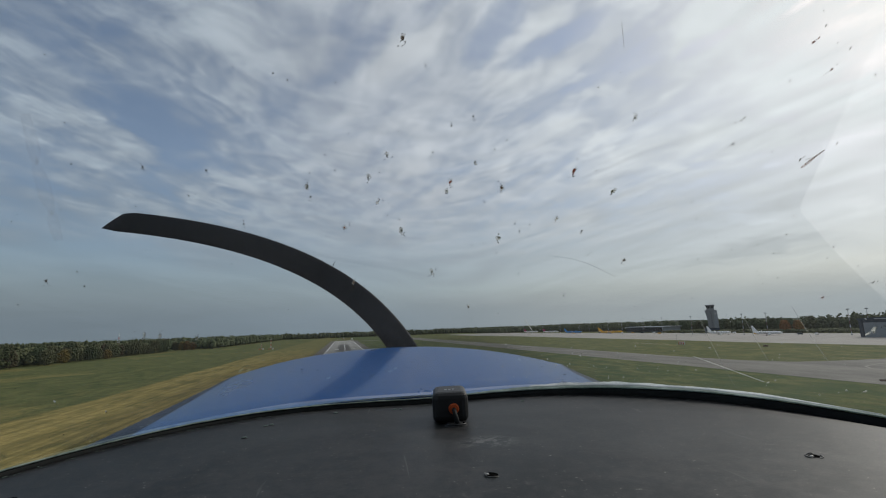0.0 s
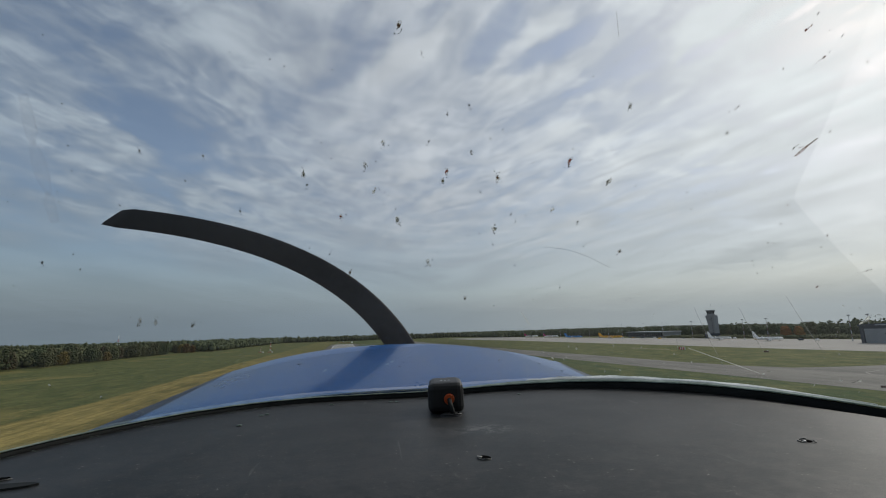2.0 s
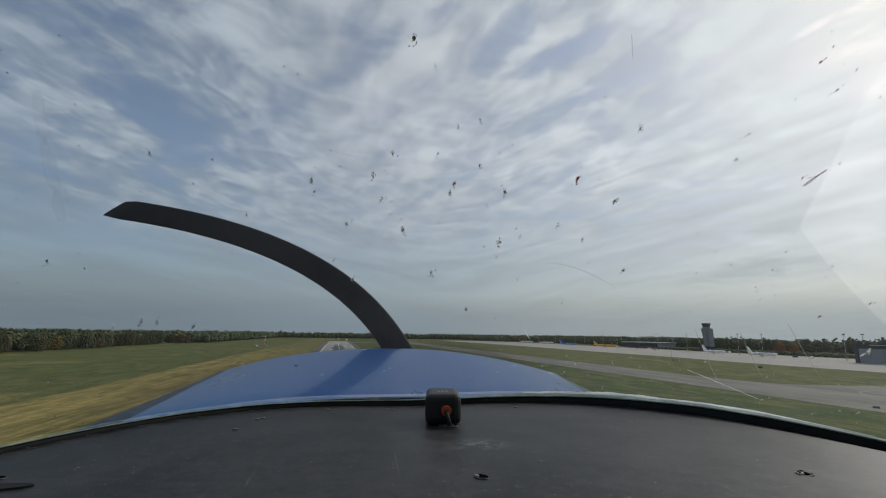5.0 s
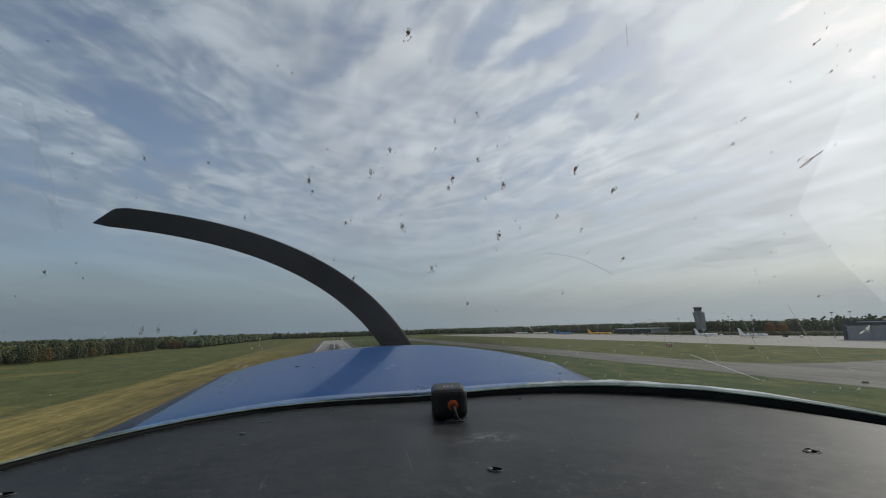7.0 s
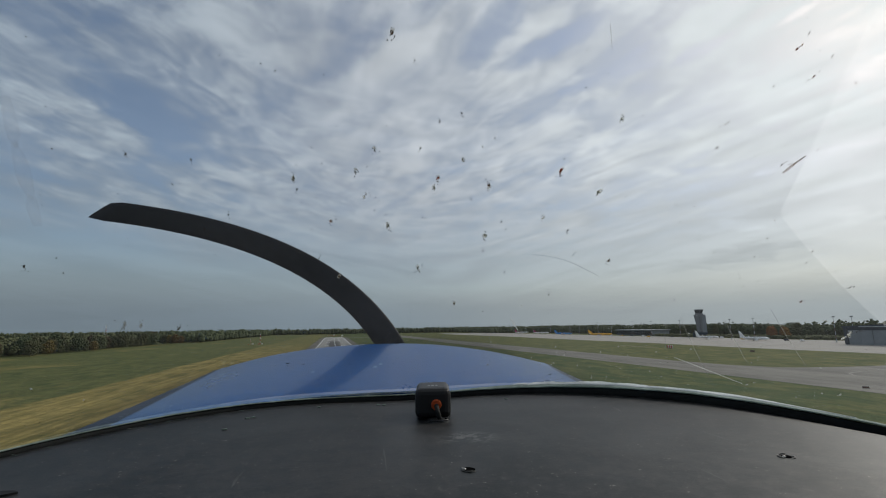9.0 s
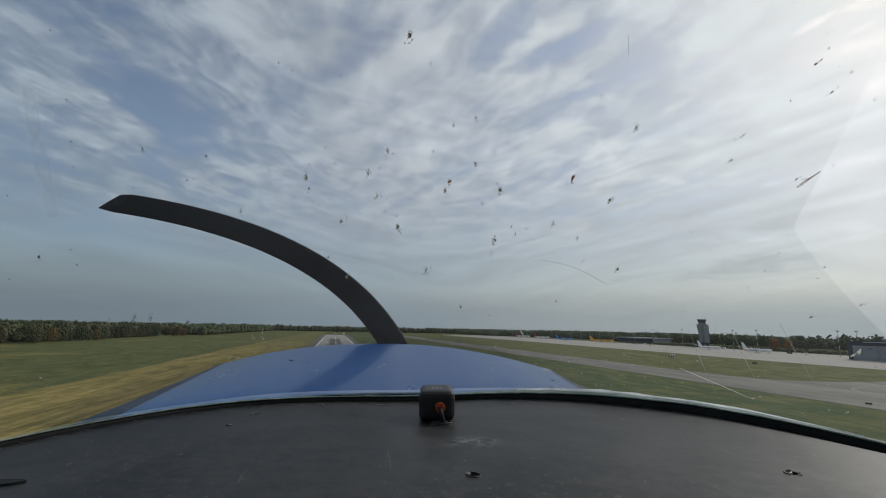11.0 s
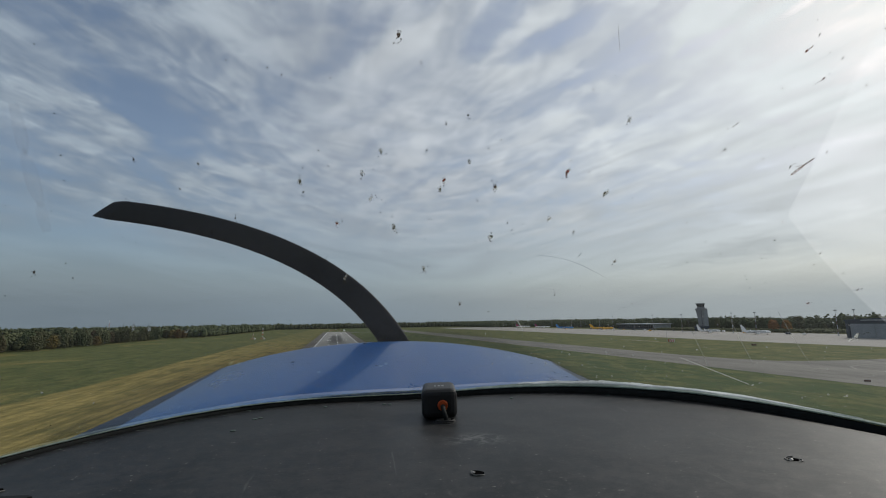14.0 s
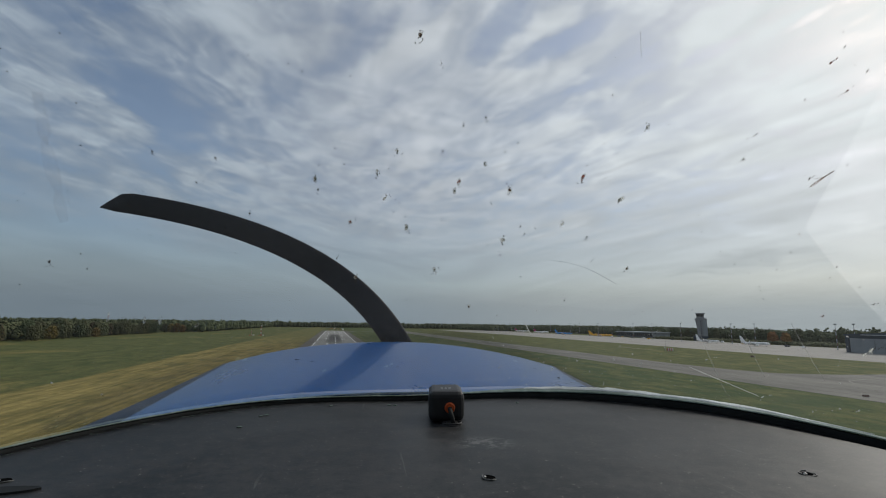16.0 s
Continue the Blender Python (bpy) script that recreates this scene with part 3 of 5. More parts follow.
tagged(obj("taxiway_link", sheet(lambda u, v: (206 + 176 * u, 150 + 46 * u * u + (v - 0.5) * (34 + 70 * (1 - u) ** 3 + 60 * u ** 3), 0.045), 20, 4, (0, 0, -0.3)), ASPHALT),
       "grey asphalt link between taxiway and apron", "taxiway", kind="structure")
tagged(obj("runway_link", sheet(lambda u, v: (30 + 140 * u, 1210 + (v - 0.5) * (30 + 60 * (2 * u - 1) ** 4), 0.045), 20, 4, (0, 0, -0.3)), ASPHALT),
       "grey asphalt link between runway and taxiway", "taxiway", kind="structure")
tagged(obj("apron", slab(388, 600, -500, 1750, 0.055, 4, 30, bend=lambda x, y: (x + (6 * math.sin(y / 130) - 18 / (1 + math.exp((y - 430) / 25)) if x < 400 else 0), y)), APRON),
       "wide pale concrete parking apron", "apron", kind="structure")


for x in (177.5, 187.8, 198.0):
    part("paving_seam", boxes((x, x + 0.35, -300, 1400, 0.04, 0.058)), SHOULDER, taxiway)
guide = [(300, 178), (262, 168), (236, 166), (222, 162), (214, 154), (213, 143), (217, 132), (224, 122)]
for k in range(len(guide) - 1):
    (xa, ya), (xb, yb) = guide[k], guide[k + 1]
    q = Vector((yb - ya, xa - xb, 0)).normalized() * 0.2
    part("guide_line", loft([[(xa - q.x, ya - q.y, 0.04), (xa + q.x, ya + q.y, 0.04), (xa + q.x, ya + q.y, 0.075), (xa - q.x, ya - q.y, 0.075)],
                             [(xb - q.x, yb - q.y, 0.04), (xb + q.x, yb + q.y, 0.04), (xb + q.x, yb + q.y, 0.075), (xb - q.x, yb - q.y, 0.075)]]), APRON, taxiway, "curved pale guide line")


dx_, dy_ = 308 - 310, 396 - 459
tagged(obj("service_path", sheet(lambda u, v: (310 + dx_ * u + 1.4 * v, 459 + dy_ * u + 1.4 * v, 0.05), 6, 1, (0, 0, -0.3)), APRON),
       "narrow pale concrete path through the grass", "path", kind="structure")


# ---- woods ----
def ico():
    bm = bmesh.new()
    bmesh.ops.create_icosphere(bm, subdivisions=1, radius=1)
    v = np.array([x.co[:] for x in bm.verts])
    f = np.array([[x.index for x in p.verts] for p in bm.faces])
    bm.free()
    return v, f


ICO_V, ICO_F = ico()
rng = np.random.default_rng(7)


def clumps(centres, sizes, name, material):
    """Many uneven leaf clumps in one mesh."""
    n = len(centres)
    jit = 1 + rng.normal(0, 0.22, (n, len(ICO_V), 1))
    v = (ICO_V[None] * jit * sizes[:, None, :] + centres[:, None, :]).reshape(-1, 3)
    f = (ICO_F[None] + (np.arange(n) * len(ICO_V))[:, None, None]).reshape(-1, 3)
    me = bpy.data.meshes.new(name)
    me.from_pydata(v.tolist(), [], f.tolist())
    me.polygons.foreach_set("use_smooth", [True] * len(me.polygons))
    me.materials.append(material)
    return me


def wood(name, x0, x1, y0, y1, step, height, material, label, tufts=14):
    gx, gy = np.meshgrid(np.arange(x0, x1, step), np.arange(y0, y1, step))
    p = np.stack([gx.ravel(), gy.ravel()], 1) + rng.uniform(-0.45, 0.45, (gx.size, 2)) * step
    h = height * (rng.uniform(0.58, 1.16, len(p)) + 0.09 * np.sin(p[:, 1] / 37) + 0.05 * np.sin(p[:, 0] / 23))
    cs, ss = [], []
    wide = step * rng.uniform(0.50, 0.68, len(p))
    for frac, q in ((0.34, 0.80), (0.58, 0.72)):
        cs.append(np.column_stack([p, h * frac]))
        ss.append(np.column_stack([wide * q, wide * q, h * 0.27]))
    for k in range(tufts):
        a, e = rng.uniform(0, 2 * np.pi, len(p)), rng.uniform(-0.35, 1.0, len(p))
        c = np.sqrt(np.maximum(0, 1 - e * e))
        cs.append(np.column_stack([p[:, 0] + np.cos(a) * c * wide * 0.92, p[:, 1] + np.sin(a) * c * wide * 0.92, h * (0.56 + 0.36 * e)]))
        s = wide * rng.uniform(0.11, 0.28, len(p))
        ss.append(np.column_stack([s, s, s * 0.85]))
    me = clumps(np.concatenate(cs), np.concatenate(ss), name, material)
    return tagged(new(name, me), label, "woodland", kind="stuff")


def tree_mesh(height, seed, material, name="tree"):
    """Trunk with limbs, crown of clumps and loose leaf tufts."""
    r = random.Random(seed)
    bm = bmesh.new()
    lean, girth = r.uniform(-0.4, 0.4), r.uniform(0.8, 1.5)
    tube(bm, [(0, 0, 0), (lean * 0.3, 0, height * 0.3), (lean, 0.1, height * 0.8)], [height * 0.018, height * 0.013, height * 0.004], 6)
    for k in range(5):
        a, z = r.uniform(0, 6.28), height * r.uniform(0.28, 0.6)
        tube(bm, [(lean * 0.4, 0, z), (math.cos(a) * height * 0.12, math.sin(a) * height * 0.12, z + height * 0.12)], [height * 0.007, height * 0.002], 5)
    cs, ss = [], []
    for k in range(120):
        a, z = r.uniform(0, 6.28), r.uniform(0.10, 0.92)
        w_ = height * 0.21 * girth * (math.sin(math.pi * min(1, z * 0.9 + 0.08)) ** 0.5) * math.sqrt(r.random())
        cs.append((lean * z + math.cos(a) * w_, math.sin(a) * w_, z * height))
        s = height * r.uniform(0.028, 0.075)
        ss.append((s, s, s * 0.85))
    for k in range(260):
        a, z = r.uniform(0, 6.28), r.uniform(0.10, 1.0)
        w_ = height * 0.25 * girth * (math.sin(math.pi * min(1, z * 0.9 + 0.08)) ** 0.5) * r.uniform(0.75, 1.12)
        cs.append((lean * z + math.cos(a) * w_, math.sin(a) * w_, z * height))
        s = height * r.uniform(0.012, 0.030)
        ss.append((s, s, s * 0.8))
    crown = clumps(np.array(cs), np.array(ss), "crown", material)
    me = bpy.data.meshes.new("trunk")
    bm.to_mesh(me)
    bm.free()
    me.materials.append(BARK)
    return me, crown


def plant_tree(kind, x, y, scale, turn, label, group):
    t = thing("tree", pose(x, y, -0.02, 0, 0, turn) @ Matrix.Scale(scale, 4), label, "tree", group)
    for nm, me in zip(("trunk", "crown"), kind):
        o = new(nm, me)
        o.parent = t
    return t


KINDS = [(tree_mesh(19, s, m), lab) for s, m, lab in (
    (1, LEAF_G, "tall dark green tree at the wood's edge"), (2, LEAF_O, "tall olive green tree at the wood's edge"), (3, LEAF_G, "tall dark green tree at the wood's edge"),
    (4, LEAF_O, "tall olive green tree at the wood's edge"), (5, LEAF_A, "rust-brown autumn tree at the wood's edge"), (6, LEAF_B, "dull brown tree at the wood's edge"), (7, LEAF_B, "dull brown tree at the wood's edge"), (8, LEAF_Y, "yellowish brown autumn tree at the wood's edge"))]
rt = random.Random(11)
for k in range(96):
    y = 250 + 7.1 * k
    kind, lab = KINDS[rt.choice((0, 1, 1, 2, 3, 3, 0, 5, 1, 6, 7, 3, 1))]
    plant_tree(kind, -296 + rt.uniform(-22, 13) + 7 * math.sin(y / 45), y + rt.uniform(-3, 3), rt.choice((0.45, 0.62, 0.78, 0.9, 1.0, 1.15)) * rt.uniform(0.9, 1.1), rt.uniform(0, 360), lab, "trees along the field")
for k in range(60):
    y = 170 + 13 * k
    kind, lab = KINDS[rt.choice((0, 0, 2, 2, 1, 3))]
    plant_tree(kind, 690 + rt.uniform(-14, 8), y, rt.uniform(0.62, 1.25), rt.uniform(0, 360), lab, "trees behind the apron")
for x, y, s in ((628, 556, 1.0), (634, 541, 0.95), (638, 566, 0.9), (624, 530, 0.85), (622, 548, 0.9)):
    plant_tree(KINDS[4][0], x, y, s, rt.uniform(0, 360), "bright rust-orange autumn tree behind the apron", "autumn trees")
for x, y, s in ((-272, 915, 0.95), (-284, 925, 0.9), (-264, 924, 0.8)):
    plant_tree(KINDS[7][0], x, y, s, rt.uniform(0, 360), "yellowish brown autumn tree at the wood's corner", "trees along the field")
wood("wood_beside_field", -372, -306, 180, 935, 11.5, 18.5, LEAF_O, "mixed green and brown woodland along the field", 44)
wood("dark_wood_beside_field", -340, -250, 1010, 2100, 12, 23, LEAF_G, "dark green woodland along the field", 6)
wood("wood_at_horizon", -1700, 1500, 2150, 2330, 13, 26, LEAF_G, "dark woodland far beyond the runway", 2)
wood("wood_behind_apron", 700, 780, -100, 1600, 10.5, 22, LEAF_G, "dark green woodland behind the apron")
wood("scrub_behind_apron", 612, 690, 380, 800, 6, 5, LEAF_O, "low olive scrub behind the apron", 1)
wood("wood_beyond_apron", 560, 900, 1600, 2150, 16, 21, LEAF_G, "dark green woodland beyond the apron", 4)
tagged(obj("hill_backdrop", sheet(lambda u, v: (-4400 + 8800 * u, 3300 + 1000 * v, -2 + math.sin(math.pi * v) * (16 + 6 * math.sin(9 * u + 1) + 5 * math.sin(23 * u) + 5 * math.sin(61 * u))), 120, 6), HILL, True),
       "low wooded hills on the horizon", "hills", kind="structure")


# ---- airport buildings ----
def control_tower(m):
    t = thing("control_tower", m, "grey concrete airport control tower with a glazed cab", "tower")
    ring = lambda w_, d, z, x=0: [(x - w_, -d, z), (x + w_, -d, z), (x + w_, d, z), (x - w_, d, z)]
    part("shaft", loft([ring(6.4, 5, 0, -1.0), ring(7.2, 5.4, 22, -1.0), ring(9.4, 6.2, 36, -1.4)]), CONCRETE, t)
    part("side_shaft", loft([ring(4.0, 6.2, 0, 7.8), ring(3.4, 6.4, 37.5, 8.2)]), GREY_PANEL, t, "lighter grey stair shaft")
    part("gallery", boxes((-11.5, 10.5, -7.6, 7.6, 36, 38.2), bevel=0.3), CONCRETE, t)
    for k in range(7):
        part("gallery_post", boxes((-11.2 + 3.5 * k, -11.0 + 3.5 * k, -7.5, -7.35, 38.2, 39.4)), STEEL, t)
    part("rail", boxes((-11.3, 10.3, -7.5, -7.38, 39.3, 39.5)), STEEL, t)
    part("drum", boxes((-8.2, 7.0, -6, 6, 38.2, 41.2), bevel=0.3), CONCRETE, t)
    part("cab_glass", loft([ring(6.4, 5.4, 41.2, -0.6), ring(8.4, 7.2, 46.0, -0.6)]), DARK_GLASS, t, "dark slanted cab glazing")
    for k in range(6):
        x0, x1 = -7.0 + 2.56 * k, -9.0 + 3.36 * k
        part("mullion", tube(bmesh.new(), [(x0, -5.45, 41.2), (x1, -7.25, 46)], [0.18, 0.18], 4), CONCRETE, t)
    part("roof", boxes((-9.6, 8.4, -7.8, 7.8, 46.0, 47.4), bevel=0.3), CONCRETE, t)
    for x in (-4, 0.5, 4):
        part("antenna", tube(bmesh.new(), [(x, 0, 47.4), (x, 0, 51)], [0.12, 0.05], 5), STEEL, t)
    for k in range(8):
        part("window", boxes((-0.6, 0.6, -6.5 + 0.0 * k, -5.0, 4 + 4 * k, 5.6 + 4 * k)), DARK_GLASS, t)
    part("annexe", boxes((-16, 12, -9, 9, 0, 8), bevel=0.2), NAVY_PANEL, t, "low dark annexe")
    return t


control_tower(pose(622, 684, 0, 0, 0, -42) @ Matrix.Diagonal((0.80, 0.80, 1.0, 1.0)))


def hangar(m, length, depth, height, wall, doors, door_label, label, sign=False):
    """Faces -y; door leaves along the front."""
    t = thing("hangar", m, label, "hangar", "hangars")
    part("body", boxes((0, length, 0, depth, 0, height - 2), bevel=0.15), wall, t)
    roof = [[(0 - 0.8, y, height - 2), (0 - 0.8, y, height - 0.4), (length / 2, y, height + 1.2), (length + 0.8, y, height - 0.4), (length + 0.8, y, height - 2)] for y in (-1.2, depth + 0.8)]
    part("roof", loft(roof), NAVY_PANEL, t)
    part("roof_light", boxes((length * 0.2, length * 0.75, -1.35, -1.15, height - 1.3, height - 0.6)), PALE_PANEL, t)
    n = 6
    for k in range(n):
        x0 = 4 + (length - 8) * k / n
        d = part("door_leaf", boxes((x0 + 0.12, x0 + (length - 8) / n - 0.12, -0.5 - 0.14 * (k % 2), -0.1, 0.1, height - 4.5)), doors, t, door_label)
        for j in range(4):
            z = 2 + j * (height - 7) / 4
            part("rib", boxes((x0 + 0.2, x0 + (length - 8) / n - 0.2, -0.78, -0.6, z, z + 0.18)), doors, d)
    for x in (1.6, length - 1.6):
        part("corner_pier", boxes((x - 1.5, x + 1.5, -0.9, -0.05, 0, height - 2), bevel=0.08), NAVY_PANEL, t)
    if sign:
        for k in range(8):
            part("sign_bar", boxes((length * 0.42 + 3.2 * k, length * 0.42 + 3.2 * k + 2.2, -1.0, -0.75, height - 9, height - 5.8)), LINE, t, "pale plain lettering bar")
        part("sign_swoosh", loft([[(length * 0.36 + 4.5 * math.cos(a) * q, -0.95, height - 7.5 + 3.2 * math.sin(a) * q) for a in np.linspace(0, 5.2, 14)] for q in (0.85, 1.0)], closed=False), LINE, t)
    return t


hangar(pose(504, 366, 0, 0, 0, -90), 74, 60, 18.5, NAVY_PANEL, GREY_PANEL, "mid grey sliding door leaf", "large dark hangar with grey sliding doors")
hangar(pose(502, 282, 0, 0, 0, -90), 92, 60, 19.5, BLUE_PANEL, BLUE_PANEL, "blue sliding door leaf", "large blue hangar with a pale sign", True)


hangar(pose(506, 178, 0, 0, 0, -90), 66, 55, 16, NAVY_PANEL, GREY_PANEL, "mid grey sliding door leaf", "grey hangar beyond the blue one")


def antenna_frame(m):
    t = thing("antenna_array", m, "long white antenna frame with a red and white screen", "antenna")
    for k in range(9):
        part("post", tube(bmesh.new(), [(-12 + 3 * k, 0, 0), (-12 + 3 * k, 0, 3.2)], [0.09, 0.07], 6), LINE, t)
    for z in (1.4, 3.1):
        part("beam", boxes((-12.4, 12.4, -0.12, 0.12, z, z + 0.22)), LINE, t)
    part("top_row", boxes((-4.5, 6.5, -0.5, 0.5, 3.32, 4.2), bevel=0.1), PAINT_W, t, "white row of aerial covers")
    for k in range(5):
        part("board", boxes((-4.0 + k, -3.05 + k, -0.35, -0.2, 0.2, 2.8)), RED if k % 2 else LINE, t)
    return t


antenna_frame(pose(-96, -30, 0, 0, 0, 20))


def terminal(m, length, depth, height):
    t = thing("terminal_building", m, "long low grey terminal building with dark glazing", "building")
    part("body", boxes((0, length, 0, depth, 0, height)), GREY_PANEL, t)
    part("roof", boxes((-2, length + 2, -3, depth + 2, height, height + 1.2), bevel=0.2), PALE_PANEL, t)
    n = int(length / 7)
    for k in range(n):
        part("window", boxes((k * 7 + 0.5, k * 7 + 6.4, -0.25, -0.02, 3.4, height - 1.2)), DARK_GLASS, t)
        part("column", boxes((k * 7 - 0.25, k * 7 + 0.25, -2.4, -1.9, 0, height)), NAVY_PANEL, t)
    part("canopy", boxes((0, length, -2.6, -0.3, 3.0, 3.35)), NAVY_PANEL, t)
    return t


terminal(pose(632, 946, 0, 0, 0, -90), 122, 40, 11)


def light_mast():
    t = thing("light_mast", pose(0, 0, 0), "tall slender apron floodlight mast in dull red and pale bands", "light mast", "apron light masts")
    for k in range(7):
        part("pole_section", tube(bmesh.new(), [(0, 0, 4 * k), (0, 0, 4 * k + 4)], [0.42 - 0.03 * k, 0.39 - 0.03 * k], 8), BRICK_RED if k % 2 else PALE_PANEL, t, "dull red band" if k % 2 else "pale grey band")
    part("base", boxes((-0.8, 0.8, -0.8, 0.8, 0, 0.6), bevel=0.08), CONCRETE, t)
    part("head_frame", boxes((-1.4, 1.4, -0.3, 0.3, 27.7, 28.05), bevel=0.05), STEEL, t)
    for k in range(4):
        part("floodlight", boxes((-1.35 + 0.7 * k, -0.75 + 0.7 * k, -0.7, 0.1, 28.05, 28.75), bevel=0.08), DARK_GLASS, t)
    return t


mast = light_mast()
mast.matrix_basis = pose(545, 386, 0, 0, 0, -60)
for y in (408, 515, 547, 645, 715, 773, 833, 882, 959, 1020, 1107, 1230, 1360):
    copy_thing(mast, pose(545 + (y % 7) * 2, y, 0, 0, 0, -60 + y % 30))


def airliner(m, length, body, fin, label, belly=None):
    """Nose towards +x, standing on its wheels."""
    t = thing("airliner", m, label, "airliner", "parked airliners")
    r, n = 1.95 * min(1, length / 35), 16
    zc = 3.5
    prof = ((-0.5, 0.12, 0.9), (-0.47, 0.30, 0.75), (-0.40, 0.62, 0.42), (-0.30, 0.92, 0.1), (-0.22, 1.0, 0.0), (0.36, 1.0, 0.0), (0.42, 0.93, -0.05), (0.46, 0.75, -0.15), (0.485, 0.48, -0.28), (0.5, 0.1, -0.4))
    part("fuselage", loft([[(p * length, math.cos(2 * math.pi * k / n) * r * q, zc + z + math.sin(2 * math.pi * k / n) * r * q) for k in range(n)] for p, q, z in prof]), body, t, smooth=True)

    def wing(name, sy, x0, x1, x2, x3, y1, z0, z1, th, mat):
        root = [(x0, 0.6 * sy, z0), ((x0 + x1) / 2 + 0.4, 0.6 * sy, z0 + th), (x1, 0.6 * sy, z0), ((x0 + x1) / 2, 0.6 * sy, z0 - th)]
        tip = [(x2, y1 * sy, z1), ((x2 + x3) / 2 + 0.1, y1 * sy, z1 + th * 0.3), (x3, y1 * sy, z1), ((x2 + x3) / 2, y1 * sy, z1 - th * 0.3)]
        return part(name, loft([root, tip]), mat, t)
    s = length / 40
    for sy in (-1, 1):
        wing("wing", sy, -4.2 * s, 4.2 * s, -7.6 * s, -6.0 * s, 17 * s, 2.6, 4.3, 0.5, PAINT_W)
        part("winglet", loft([[(-7.6 * s, 17 * s * sy, 4.3), (-6.0 * s, 17 * s * sy, 4.3), (-6.0 * s, 16.9 * s * sy, 4.4)], [(-8.4 * s, 17.6 * s * sy, 6.4), (-7.7 * s, 17.6 * s * sy, 6.4), (-7.7 * s, 17.5 * s * sy, 6.4)]]), fin, t)
        wing("tailplane", sy, -19 * s, -15.5 * s, -20.2 * s, -18.8 * s, 6.5 * s, 4.6, 5.2, 0.22, PAINT_W)
        e = part("engine", loft([[(x * s, 5.4 * s * sy + math.cos(2 * math.pi * k / 12) * q, 1.75 + math.sin(2 * math.pi * k / 12) * q) for k in range(12)] for x, q in ((0.2, 0.5), (1.0, 0.95), (3.2, 1.1), (4.4, 1.0))]), body, t, smooth=True)
        part("intake", loft([[(4.41 * s, 5.4 * s * sy + math.cos(2 * math.pi * k / 12) * q, 1.75 + math.sin(2 * math.pi * k / 12) * q) for k in range(12)] for q in (0.85, 0.2)], caps=True), BLACK, e)
        part("main_wheel", tube(bmesh.new(), [(-1.2, 2.9 * s * sy - 0.4, 0.62), (-1.2, 2.9 * s * sy + 0.4, 0.62)], [0.62, 0.62], 12), BLACK, t)
        part("gear_leg", tube(bmesh.new(), [(-1.2, 2.9 * s * sy, 0.6), (-1.2, 2.6 * s * sy, 2.6)], [0.14, 0.16], 6), STEEL, t)
        strip = part("window_row", loft([[(x, sy * (r + 0.012), z) for z in (zc + 0.35, zc + 0.75)] for x in np.linspace(-0.28 * length, 0.33 * length, 20)], closed=False), DARK_GLASS, t, "row of dark cabin windows")
    part("nose_wheel", tube(bmesh.new(), [(0.37 * length, -0.3, 0.45), (0.37 * length, 0.3, 0.45)], [0.45, 0.45], 12), BLACK, t)
    part("nose_leg", tube(bmesh.new(), [(0.37 * length, 0, 0.45), (0.37 * length, 0, 2.2)], [0.1, 0.12], 6), STEEL, t)
    part("fin", loft([[(-19.6 * s, 0, 5.0), (-16 * s, 0.22, 5.0), (-12.6 * s, 0, 5.2), (-16 * s, -0.22, 5.0)], [(-21.4 * s, 0, 12.6), (-20.4 * s, 0.08, 12.6), (-18.8 * s, 0, 12.6), (-20.4 * s, -0.08, 12.6)]]), fin, t)
    part("cockpit_glass", loft([[(0.455 * length, y, zc + 0.62) for y in (-1.2, -0.5, 0.5, 1.2)], [(0.47 * length, y * 0.8, zc + 1.02 - 0.45) for y in (-1.3, -0.5, 0.5, 1.3)]], closed=False), DARK_GLASS, t)
    return t


for x, y, ln, body, fin, lab in ((530, 572, 29, PAINT_W, PAINT_W, "plain white twin-engined airliner parked on the apron"),
                                 (521, 486, 31, PAINT_W, PAINT_W, "plain white twin-engined airliner parked beside the tower"),
                                 (573, 918, 50, PAINT_Y, PAINT_Y, "bright yellow cargo airliner parked on the apron"),
                                 (570, 1082, 42, PAINT_B, PAINT_B, "light blue airliner parked on the apron"),
                                 (600, 1275, 44, PAINT_W, PAINT_R, "white airliner with a crimson tail on the apron"),
                                 (604, 1430, 44, PAINT_W, PAINT_R, "white and crimson airliner far along the apron")):
    airliner(pose(x, y, 0.06, 0, 0, -math.degrees(math.atan2(x, y)) + (0 if y < 700 else 4)), ln, body, fin, lab)


def service_van(m, paint, label):
    t = thing("service_vehicle", m, label, "vehicle", "apron vehicles")
    part("body", boxes((-2.6, 1.6, -1.0, 1.0, 0.45, 2.4), bevel=0.12), paint, t)
    part("cab", loft([[(1.6, -1, 0.45), (1.6, 1, 0.45), (1.6, 1, 2.2), (1.6, -1, 2.2)], [(3.0, -0.95, 0.45), (3.0, 0.95, 0.45), (2.6, 0.9, 1.4), (2.6, -0.9, 1.4)]]), paint, t)
    for sy in (-1, 1):
        part("window", boxes((1.62, 2.2, sy * 0.97 - 0.04, sy * 0.97 + 0.04, 1.3, 1.9)), DARK_GLASS, t)
        for x in (-1.6, 1.9):
            part("wheel", tube(bmesh.new(), [(x, sy * 0.75, 0.4), (x, sy * 1.02, 0.4)], [0.4, 0.4], 12), BLACK, t)
    return t


